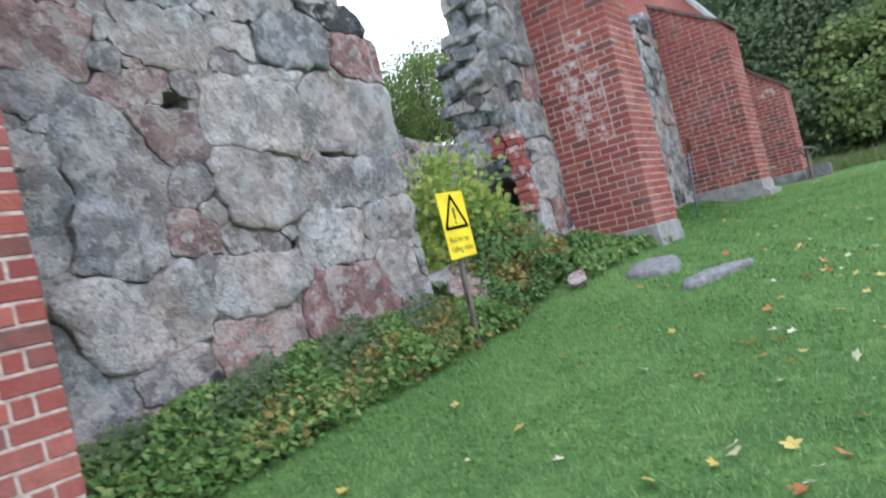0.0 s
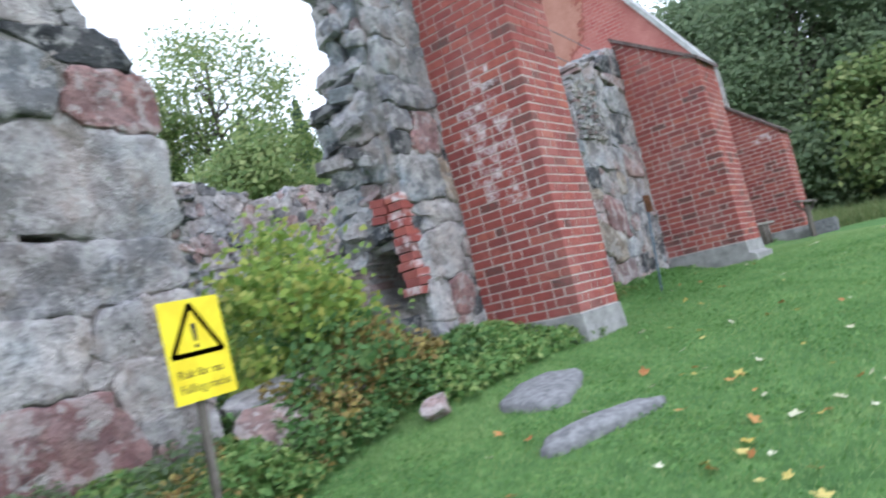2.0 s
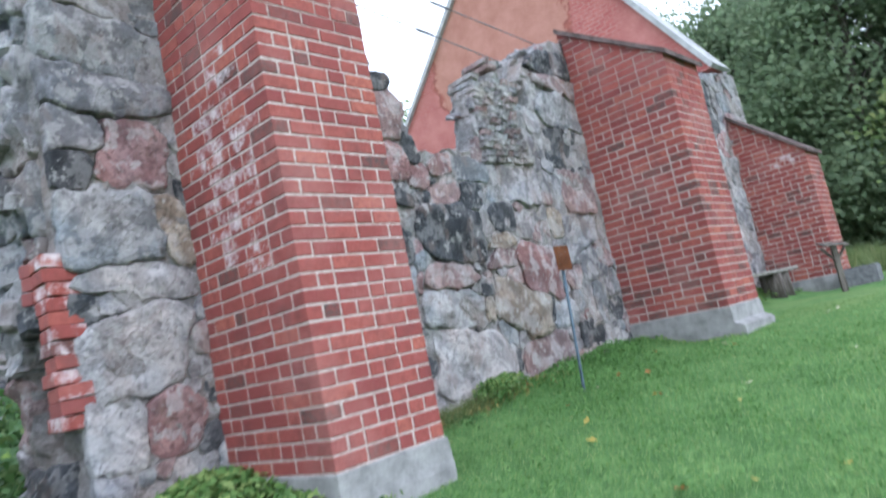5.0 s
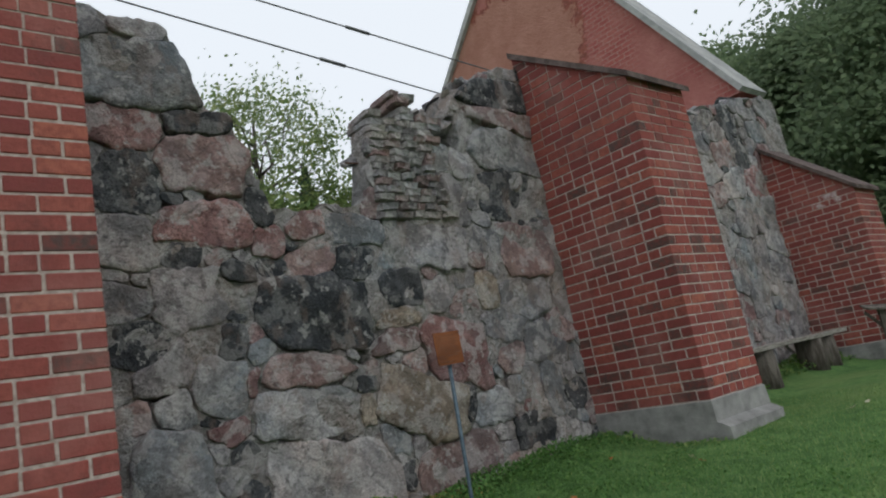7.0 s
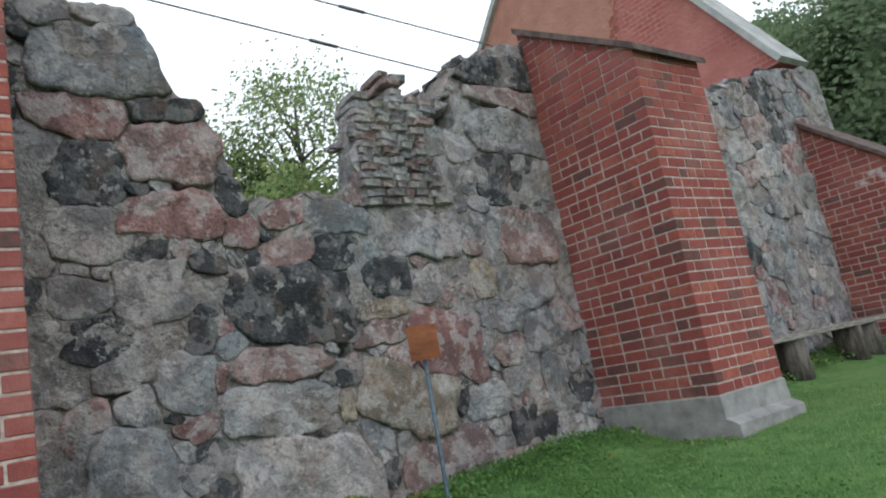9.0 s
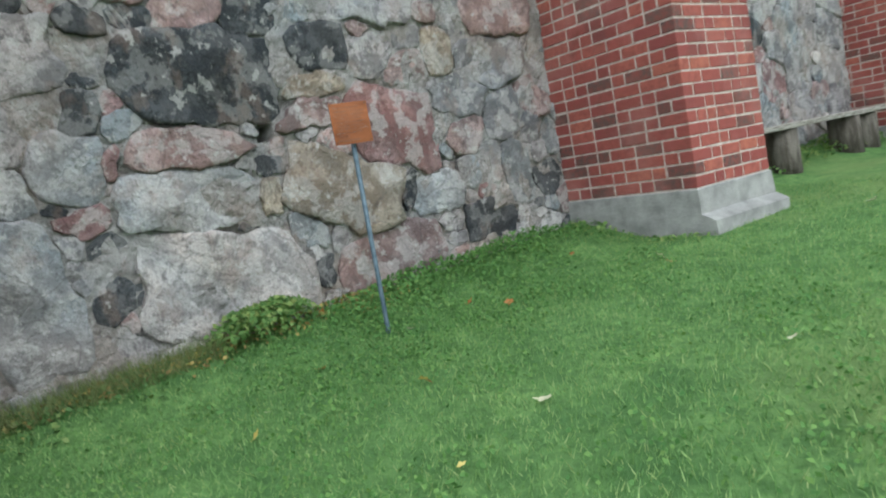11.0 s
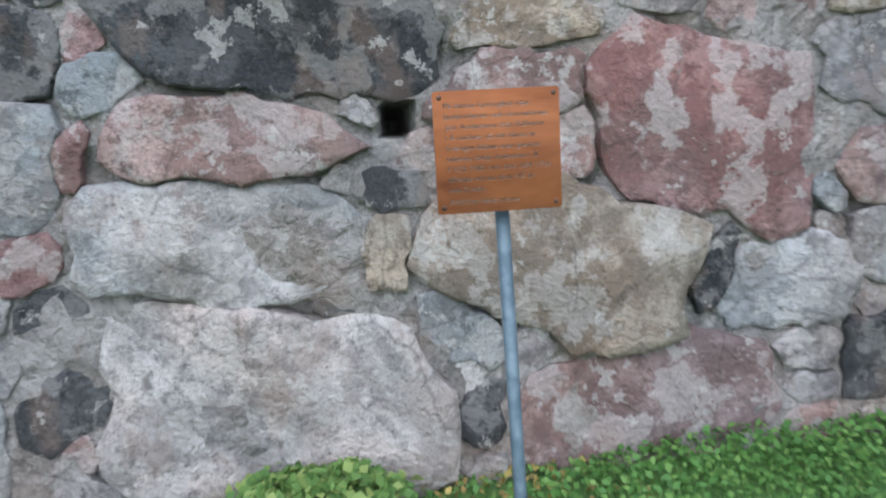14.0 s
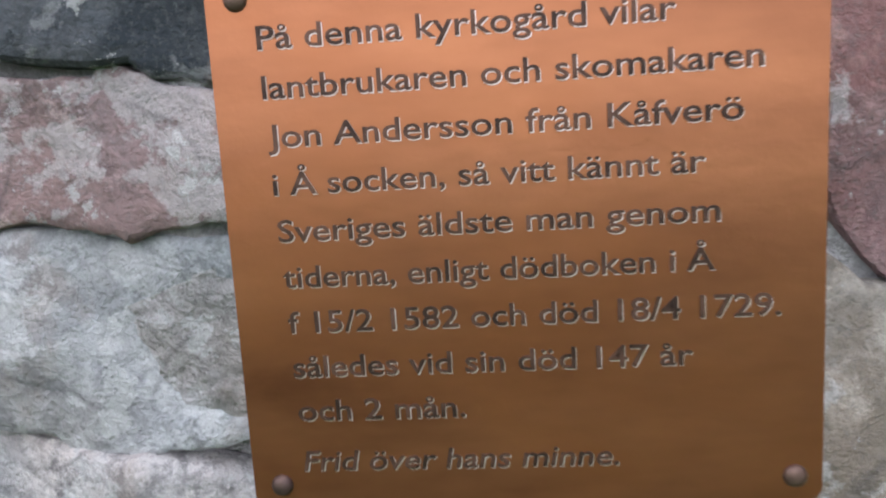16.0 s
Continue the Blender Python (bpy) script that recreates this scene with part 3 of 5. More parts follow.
B += [
    (11.53, 3.93, 0.5, 0.42, "dark", 0, 3, 0.05), (14.6, 3.9, 0.9, 0.5, "grey", 0, 3, 0.04), (11.72, 1.5, 0.52, 0.95, "mist", 14, 3, 0.07), (12.95, 1.4, 1.12, 0.68, "pale", -5, 3.2, 0.08),
    (12.12, 2.32, 0.42, 0.42, "mist", -8, 3, 0.07), (12.82, 1.99, 0.92, 0.36, "mist", -2, 6, 0.06), (14.03, 1.88, 1.0, 0.56, "brown", -20, 2.6, 0.09), (12.9, 2.37, 0.84, 0.26, "pink", 6, 2.6, 0.1),
    (13.29, 2.46, 0.24, 0.17, "grey", 10, 3, 0.06), (13.82, 2.49, 0.56, 0.2, "pink", 3, 4, 0.06), (14.58, 2.3, 0.82, 0.64, "red", -10, 3, 0.06), (12.33, 2.31, 0.13, 0.2, "red", 5, 4, 0.05),
]
B += [
    (13.4, 2.13, 0.21, 0.14, "dark", -4, 3, 0.06), (13.37, 1.91, 0.18, 0.26, "brown", 0, 5, 0.07), (14.56, 1.82, 0.15, 0.38, "dark", -25, 3, 0.06), (14.89, 1.72, 0.48, 0.3, "mist", 4, 3, 0.05),
    (15.25, 1.86, 0.24, 0.26, "blue", 0, 3, 0.04), (14.35, 1.28, 1.02, 0.42, "pink", 5, 3, 0.05), (13.68, 1.33, 0.12, 0.2, "dark", -20, 3, 0.05), (12.22, 2.66, 0.22, 0.3, "dark", 0, 3, 0.06),
    (15.3, 2.55, 0.6, 0.34, "grey", 0, 3, 0.05), (15.54, 1.9, 0.26, 0.42, "pale", 0, 3, 0.04), (15.31, 2.15, 0.37, 0.26, "pink", 0, 3, 0.04), (15.4, 1.38, 0.54, 0.38, "dark", 0, 3, 0.05),
]
B += [
    (13.88, 2.69, 0.52, 0.18, "brown", 0, 3, 0.05), (12.22, 1.6, 0.3, 0.5, "dark", 8, 3, 0.02), (12.1, 1.95, 0.3, 0.15, "red", 0, 3, 0.04), (15.75, 2.3, 0.4, 0.4, "grey", 0, 3, 0.04), (15.85, 1.75, 0.4, 0.5, "blue", 0, 3, 0.04),
]
# the strip between the torn end and the second buttress
B += [
    (9.58, 3.51, 0.5, 0.54, "red", -8, 4, 0.06), (9.14, 3.38, 0.33, 0.28, "dark", -10, 4, 0.05), (9.22, 2.96, 1.0, 0.6, "blue", 4, 3.4, 0.07), (9.43, 4.37, 1.1, 0.44, "blue", -3, 5, 0.08),
    (9.36, 4.0, 1.15, 0.3, "grey", -6, 4, 0.1), (9.08, 3.67, 0.6, 0.28, "grey", 0, 4, 0.07), (9.86, 2.92, 0.26, 0.6, "brown", 8, 4, 0.05), (9.47, 2.55, 0.95, 0.22, "pale", -4, 4, 0.05),
    (9.4, 2.06, 0.8, 0.52, "pale", 10, 3, 0.06), (9.14, 1.5, 0.5, 0.45, "pale", 0, 3.4, 0.05), (9.6, 1.52, 0.42, 0.42, "red", 6, 3, 0.05), (9.85, 1.34, 0.15, 0.2, "dark", 0, 3, 0.05), (9.5, 4.85, 0.9, 0.4, "blue", 5, 4, 0.09),
]
wall_3 = wall_body("wall_3", "ruined church wall of grey rubble below the gable", FACE, -5.6, (17.5, 24.2), top_c, fill=0.008)


def foot(u):
    return ground(FACE, u) - 0.15


masonry(wall_1, A + hollow(HOLES_A), 0.4, 6.12, -0.2, 5.3, top_a, front, 3, weights=(0.38, 0.1, 0.34, 0.03, 0.1, 0.05), bottom=foot)
masonry(wall_2, B + hollow(HOLES_B), 9.04, 16.5, 0.5, 5.8, top_b, front, 5, small=(0.06, 0.2), bottom=foot, relief=0.58)
masonry(wall_3, [], 17.5, 23.6, 0.9, 6.4, top_c, front, 9, small=(0.08, 0.3), bottom=foot, relief=0.95)

# ---- brick buttresses ----
COURSE, LONG, SHORT, GAP = 0.107, 0.272, 0.13, 0.015
brick_cache = {}


def brick_mesh(lx, ly, mat):
    key = (round(lx, 3), round(ly, 3), mat.name)
    if key not in brick_cache:
        h = COURSE - GAP
        brick_cache[key] = bm_mesh("brick", box_bm(-lx / 2, lx / 2, -ly / 2, ly / 2, -h / 2, h / 2, 0.006), mat)
    return brick_cache[key]


def run_lengths(start, end, r):
    """Stretchers and headers from start to end, joints between, the last one cut to fit."""
    out, p = [], start
    while end - p > 0.03:
        n = LONG if r.random() < 0.66 else SHORT
        if end - p - n < 0.07:
            n = end - p
        out.append((p, n))
        p += n + GAP
    return out


def buttress(label, y0, y1, front_x, z0, z_front, z_wall, keep=(0, 99), bloom=None, seed=1, cap=True, flare=0.03):
    r = np.random.default_rng(seed)
    root = tagged(new("brick_buttress"), label, "buttress", group="brick buttresses along the church wall")
    root.location = (FACE, (y0 + y1) / 2, ground_z(FACE, y0))
    inv = Matrix.Translation(-root.location)
    back = FACE - 0.02

    def slope(x):
        return z_wall + (z_front - z_wall) * (x - back) / (front_x - back)

    i = 0.006
    verts, faces = prism([(back, z0 - 0.1), (front_x - i, z0 - 0.1), (front_x - i, z_front), (back, z_wall)], "y", y0 + i, y1 - i)
    part("core", mesh_of("core", verts, faces, JOINT), root, inv, "pale mortar core")
    g = ground_z(front_x, y0)
    bm = bmesh.new()
    lo, mid, o = g - 0.4, g + 0.12, 0.07
    rings = [(lo, flare + 0.01), (mid, flare), (mid + 0.06, min(flare, 0.02)), (z0 - 0.012, 0.012), (z0 - 0.004, 0.0)]
    loops = [[bm.verts.new((x, y, z)) for x, y in ((back, y0 - min(e, 0.02)), (front_x + e, y0 - min(e, 0.02)), (front_x + e, y1 + min(e, 0.02)), (back, y1 + min(e, 0.02)))] for z, e in rings]
    for a, b in zip(loops, loops[1:]):
        for k in range(4):
            bm.faces.new((a[k], a[(k + 1) % 4], b[(k + 1) % 4], b[k]))
    bm.faces.new(loops[-1])
    bmesh.ops.subdivide_edges(bm, edges=list(bm.edges), cuts=3, use_grid_fill=True)
    part("plinth", bm_mesh("plinth", rough_bm(bm, 0.008, 6), CONCRETE), root, inv, "grey cast concrete plinth")
    if cap:
        e = 0.07
        pts = [(back, z_wall), (front_x + e, slope(front_x + e)), (front_x + e, slope(front_x + e) + 0.07), (back, z_wall + 0.08)]
        verts, faces = prism(pts, "y", y0 - e, y1 + e)
        part("coping", mesh_of("coping", verts, faces, COPING), root, inv, "dark weathered sloping coping")
    rest_v, rest_f = [], []
    for c in range(int((z_wall - z0) / COURSE) + 1):
        z = z0 + (c + 0.5) * COURSE
        pieces = []
        if c % 2 == 0:
            pieces.append((front_x - SHORT / 2, y0 + LONG / 2, SHORT, LONG))
            front_runs = run_lengths(y0 + LONG + GAP, y1 - SHORT - GAP, r)
            side_runs = run_lengths(SHORT + GAP, front_x - back, r)
            pieces.append((front_x - LONG / 2, y1 - SHORT / 2, LONG, SHORT))
            far_runs = run_lengths(LONG + GAP, front_x - back, r)
        else:
            pieces.append((front_x - LONG / 2, y0 + SHORT / 2, LONG, SHORT))
            front_runs = run_lengths(y0 + SHORT + GAP, y1 - LONG - GAP, r)
            side_runs = run_lengths(LONG + GAP, front_x - back, r)
            pieces.append((front_x - SHORT / 2, y1 - LONG / 2, SHORT, LONG))
            far_runs = run_lengths(SHORT + GAP, front_x - back, r)
        pieces += [(front_x - 0.06, p + n / 2, 0.12, n) for p, n in front_runs]
        pieces += [(front_x - p - n / 2, y0 + 0.06, n, 0.12) for p, n in side_runs]
        far = [(front_x - p - n / 2, y1 - 0.06, n, 0.12) for p, n in far_runs]
        for k, (x, y, lx, ly) in enumerate(pieces + far):
            crossing = z + COURSE / 2 > slope(x + lx / 2) - 0.005
            if z - COURSE / 2 > slope(x - lx / 2) - 0.03:
                continue
            m = Matrix.Translation((x + r.normal(0, 0.0013), y + r.normal(0, 0.0013), z + r.normal(0, 0.0015))) @ Euler((r.normal(0, 0.004), r.normal(0, 0.004), r.normal(0, 0.004))).to_matrix().to_4x4()
            if k < len(pieces) and keep[0] <= c < keep[1] and not crossing:
                mat = BRICK
                if bloom and y < y0 + 0.2 and ((x - bloom[0]) / bloom[2]) ** 2 + ((z - bloom[1]) / bloom[3]) ** 2 < r.uniform(0.7, 1.2):
                    mat = BRICK_WHITE
                part("brick", brick_mesh(lx, ly, mat), root, inv @ m)
            else:
                o = len(rest_v)
                h = COURSE / 2 - GAP / 2
                corners = [m @ Vector((sx * lx / 2, sy * ly / 2, sz * h)) for sz in (-1, 1) for sx, sy in ((-1, -1), (1, -1), (1, 1), (-1, 1))]
                rest_v += [Vector((q.x, q.y, min(q.z, slope(q.x) + 0.004))) for q in corners]
                rest_f += [tuple(o + q for q in f) for f in ((3, 2, 1, 0), (4, 5, 6, 7), (0, 1, 5, 4), (1, 2, 6, 5), (2, 3, 7, 6), (3, 0, 4, 7))]
    if rest_v:
        tagged(part("upper_brickwork", mesh_of("upper_brickwork", rest_v, rest_f, BRICK_FAR), root, inv), kind="stuff")
    return root


buttress("red brick buttress on a buried plinth beside pale boulders", 0.4, 1.5, -3.05, 0.25, 4.3, 5.1, keep=(0, 24), seed=11)
buttress("red brick buttress with white lime bloom and concrete plinth", 9.95, 10.96, -3.07, 1.01, 5.0, 5.9, keep=(0, 29), bloom=(-3.66, 3.15, 0.4, 0.85), seed=12)
buttress("tall red brick buttress with dark sloping coping", 16.42, 17.56, -2.89, 1.38, 4.9, 5.86, keep=(0, 26), seed=13, flare=0.14)
buttress("low red brick buttress with steep coping beside a bench", 22.73, 23.7, -3.0, 1.42, 3.98, 5.15, keep=(0, 24), seed=14, bloom=(-3.4, 4.0, 0.25, 0.25))

# ---- gable and the rear wall ----
apex, right, left = (-8.9, 13.35), (-4.4, 6.4), (-13.9, 8.2)
verts, faces = prism([(-4.7, 0.8), (-4.7, 6.4), right, apex, left, (-13.9, 0.8)], "y", 23.0, 23.8)
gable = tagged(new("wall_4", mesh_of("gable", verts, faces, GABLE)), "tall brick church gable with patched pink plaster", "gable wall", kind="structure")
for a, b in ((right, apex), (left, apex)):
    dx, dz = b[0] - a[0], b[1] - a[1]
    n = math.hypot(dx, dz)
    ox, oz = -dz / n * 0.11 * (1 if dx < 0 else -1), abs(dx) / n * 0.11
    ox = abs(ox) * (1 if dx < 0 else -1)
    sx, sz = a
    verts, faces = prism([(sx, sz), b, (b[0] + ox * 0, b[1] + 0.25), (sx + ox, sz + oz)], "y", 22.88, 23.92)
    part("coping", mesh_of("coping", verts, faces, COPING_PALE), gable, None, "pale weathered coping")
top_r = profile([(10.4, 4.7), (11, 4.9), (12.2, 4.5), (14, 4.9), (16, 4.6), (22, 4.4)])
wall_5 = wall_body("wall_5", "broken rubble wall on the far side of the ruin", -11, -12.2, (10.6, 22.9), top_r)
masonry(wall_5, [], 10.6, 16, 1.5, 5.0, top_r, lambda u, v, h: (-11 + h, u, v), 21, small=(0.07, 0.15), tints=("grey", "pink", "pale", "dark"), weights=(0.42, 0.22, 0.24, 0.12), relief=0.9)

# ---- loose and broken rock ----
rock_cache = {}


def rock_mesh(tint, variant):
    """An angular boulder of about unit size: a ball cut by random planes, then roughened."""
    key = (tint, variant)
    if key not in rock_cache:
        r = np.random.default_rng(variant * 31 + 5)
        bm = bmesh.new()
        bmesh.ops.create_icosphere(bm, subdivisions=3, radius=0.66)
        for _ in range(13):
            n = Vector(r.normal(size=3)).normalized()
            d = r.uniform(0.24, 0.44)
            for v in bm.verts:
                over = v.co.dot(n) - d
                if over > 0:
                    v.co -= n * over
        for v in bm.verts:
            v.co += noise.noise_vector(v.co * 5 + Vector((variant, 0, 0))) * 0.03 + noise.noise_vector(v.co * 13 + Vector((variant, 4, 0))) * 0.014
        rock_cache[key] = bm_mesh("stone", bm, STONE[tint])
    return rock_cache[key]


def rock(x, y, z, sx, sy, sz, tint, r, parent=None, name="stone"):
    m = Matrix.Translation((x, y, z)) @ Euler((r.normal(0, 0.25), r.normal(0, 0.25), r.uniform(-0.5, 0.5))).to_matrix().to_4x4() @ Matrix.Diagonal((sx, sy, sz, 1))
    ob = new(name, rock_mesh(tint, int(r.integers(7))))
    ob.parent = parent
    ob.matrix_basis = m
    return ob


TINTS = ("grey", "grey", "blue", "pale", "pale", "pink", "grey", "dark")


def broken_end(parent, y, depth, x0, x1, z0, z1, n, seed, side=-1, hole=None, lean=0.0):
    """Torn masonry over the end of a wall: rocks of all sizes, layered, sticking out along y."""
    r = np.random.default_rng(seed)
    for _ in range(n):
        z = r.uniform(z0, z1)
        x = r.uniform(x0 - lean * (z - z0), x1)
        if hole and hole[0] < x < hole[1] and hole[2] < z < hole[3]:
            continue
        q = r.uniform(0.16, 0.5) ** 1.15
        rock(x, y + side * r.uniform(0, depth) + 0.12, z, q * r.uniform(1, 1.7), q * r.uniform(0.8, 1.3), q * r.uniform(0.5, 0.9), r.choice(TINTS), r, parent)


def torn_left(z):
    """How far the torn end reaches back into the ruin at each height."""
    return float(np.interp(z, [0.4, 2.7, 3.2, 3.5, 3.95, 4.15, 4.5, 5.0, 6.3], [-5.7, -5.45, -5.35, -5.5, -5.5, -5.2, -5.02, -5.12, -5.1])) + 0.06 * noise.noise(Vector((z * 4, 3, 1)))


def torn_y(x, z):
    """The ragged plane of the torn end: ledges of broken courses, and a deep hollow beside the brick jamb."""
    ledge = 0.11 * noise.noise(Vector((x * 1.3, 0, z * 3.2))) + 0.06 * noise.noise(Vector((x * 3, 5, z * 8))) + 0.03 * noise.noise(Vector((x * 11, 9, z * 14)))
    corner = 0.09 * max(0, 1 - (FACE - x) / 0.25) ** 2
    d = ((x + 4.86) / 0.29) ** 2 + ((z - 1.84) / 0.36) ** 2
    return 8.98 + ledge * (0.3 if x > FACE - 0.2 else 1) + corner + 1.3 * max(0, 1 - d) ** 0.3


verts, faces = [], []
zs, cols = np.arange(0.3, 6.2, 0.05), 32
for z in zs:
    left = torn_left(z)
    ring = [(FACE + mortar_relief(y, z), y, z) for y in np.linspace(9.97, torn_y(FACE, z) + 0.03, 20)]
    ring += [(x, torn_y(x, z), z) for x in np.linspace(FACE, left, cols)]
    ring += [(left + 0.07 * noise.noise(Vector((1, y * 4, z * 5))), y, z) for y in np.linspace(torn_y(left, z) + 0.06, 9.97, 8)]
    verts += ring
n = 20 + cols + 8
faces = [(i * n + k, i * n + k + 1, (i + 1) * n + k + 1, (i + 1) * n + k) for i in range(len(zs) - 1) for k in range(n - 1)]
faces.append(tuple((len(zs) - 1) * n + k for k in range(n)))
part("torn_core", mesh_of("torn_core", verts, faces, MORTAR), wall_2)


def torn(u, v, h):
    x = FACE + (torn_left(v) - FACE) * u / 1.2
    return (x, torn_y(x, v) - h, v)


masonry(wall_2, [(0.5, 1.84, 0.6, 0.72, "void", 0, 3, 0.01)], 0.22, 1.2, 0.7, 6.1, lambda u: 6.1 + 0 * u, torn, 31, small=(0.09, 0.3), tints=("grey", "pink", "pale", "blue", "dark"), weights=(0.36, 0.1, 0.14, 0.26, 0.14), relief=2.2)
broken_end(wall_1, 5.75, 0.2, -5.6, -4.6, 0.6, 3.4, 34, 33, side=1)
r = np.random.default_rng(41)
# jagged wall tops
for u in np.arange(11.2, 16.3, 0.24):
    for x in (-4.55, -4.95, -5.4):
        z = float(top_b(u)) if x > -4.7 else min(float(top_b(u)), back_b(u))
        q = r.uniform(0.16, 0.36)
        rock(x + r.normal(0, 0.08), u, z - 0.02 + r.uniform(-0.06, 0.03), q * 1.3, q * 1.3, q * 0.7, r.choice(TINTS), r, wall_2)
for u in np.arange(17.8, 23, 0.3):
    for x in (-4.5, -5.0):
        q = r.uniform(0.2, 0.4)
        rock(x, u, float(top_c(u)) - 0.03, q * 1.3, q * 1.3, q * 0.7, r.choice(TINTS), r, wall_3)
for u in np.arange(4.9, 6.1, 0.17):
    for x in (-4.6, -5.0, -5.4):
        q = r.uniform(0.18, 0.36)
        rock(x, u, float(top_a(u)) - 0.06, q * 1.4, q * 1.2, q * 0.7, r.choice(TINTS), r, wall_1)
for u in np.arange(10.55, 16.5, 0.2):
    for k in range(3):
        q = r.uniform(0.14, 0.3) if r.random() < 0.8 else 0.5
        rock(-11.2 - 0.4 * k, u, float(top_r(u)) - 0.03 + r.uniform(-0.08, 0.06), q * 1.4, q * 1.4, q * 0.65, r.choice(TINTS), r, wall_5)
for z in np.arange(1.6, 4.8, 0.2):
    for x in (-11.1, -11.5, -11.9):
        q = r.uniform(0.15, 0.34)
        rock(x, 10.6, z, q * 1.5, q, q * 0.7, r.choice(TINTS), r, wall_5)
chip_cache = {}


def chip_mesh(tint, variant):
    """A worn block of unit size with uneven edges."""
    if (tint, variant) not in chip_cache:
        chip_cache[tint, variant] = bm_mesh("stone", rough_bm(box_bm(-0.5, 0.5, -0.5, 0.5, -0.5, 0.5, 0.13), 0.12, 1.3 + 0.4 * variant), STONE[tint])
    return chip_cache[tint, variant]


# the little stack of thin stones and brick beside the dip in the wall
for k in range(17):
    z = 3.72 + 0.082 * k
    u = 13.84 + 0.005 * k
    while u < 14.68:
        w = r.uniform(0.12, 0.26)
        if k > 13 and not 14.12 < u < 14.4 or k == 13 and 13.98 < u < 14.12:
            u += w
            continue
        m = Matrix.Translation((FACE - 0.12 + r.normal(0, 0.012), u + w / 2, z)) @ Euler((r.normal(0, 0.05), r.normal(0, 0.05), r.normal(0, 0.08))).to_matrix().to_4x4() @ Matrix.Diagonal((0.4, w * 0.97, 0.08, 1))
        part("stone", chip_mesh(r.choice(("pale", "pale", "mist", "grey", "pink")), int(r.integers(5))), wall_2, m)
        u += w
# blocks that jut from the torn end
for _ in range(34):
    z = r.uniform(2.3, 6.0)
    left = torn_left(z)
    x = left + abs(r.normal(0, 0.28)) if r.random() < 0.6 else r.uniform(left, -4.75)
    w, h = r.uniform(0.22, 0.5), r.uniform(0.09, 0.24)
    m = Matrix.Translation((x, torn_y(x, z) + 0.07, z)) @ Euler((r.normal(0, 0.14), r.normal(0, 0.14), r.normal(0, 0.3))).to_matrix().to_4x4() @ Matrix.Diagonal((w, r.uniform(0.26, 0.5), h, 1))
    part("stone", chip_mesh(r.choice(("grey", "grey", "blue", "dark", "pale")), int(r.integers(5))), wall_2, m)
# brick jamb left standing beside the hollow, with the springing of its arch
for k in range(12):
    z = 1.66 + 0.098 * k
    w = (0.25, 0.21, 0.235)[k % 3]
    m = Matrix.Translation((-4.345 + r.normal(0, 0.008) - w / 2, 8.985 + r.normal(0, 0.012), z)) @ Euler((r.normal(0, 0.03), r.normal(0, 0.03), r.normal(0, 0.06))).to_matrix().to_4x4()
    part("brick", brick_mesh(w, 0.22, BRICK if k % 3 == 1 else BRICK_WHITE), wall_2, m)
    if k > 8:
        part("brick", brick_mesh(0.22, 0.2, BRICK), wall_2, Matrix.Translation((-4.37 - w - 0.12, 8.98, z + 0.01)) @ Euler((0, 0.12, 0)).to_matrix().to_4x4())

# rubble lying in the breach, and flagstones in the lawn
for k in range(46):
    x, y, q = r.uniform(-5.8, -4.15), r.uniform(6.2, 8.9), r.uniform(0.2, 0.55)
    ob = rock(x, y, ground_z(x, y) + q * 0.25, q * 1.3, q, q * 0.75, r.choice(("grey", "pale", "pink", "blue")), r, None, "rubble_stone")
    tagged(ob, "broken grey granite block lying in the wall breach", "stone", "rubble in the breach")
for x, y, q, tint in ((-3.95, 6.45, 0.72, "pink"), (-4.25, 6.75, 0.95, "pale"), (-3.7, 7.9, 0.3, "grey"), (-3.2, 7.35, 0.32, "pink"), (-3.95, 8.6, 0.36, "grey"), (-4.6, 7.5, 0.9, "pale"), (-4.7, 8.3, 0.7, "grey"), (-4.4, 7.2, 0.5, "grey")):
    ob = rock(x, y, ground_z(x, y) + q * 0.2, q, q * 1.1, q * 0.75, tint, r, None, "boulder")
    tagged(ob, "weathered granite boulder half sunk among weeds", "boulder", "boulders by the breach")


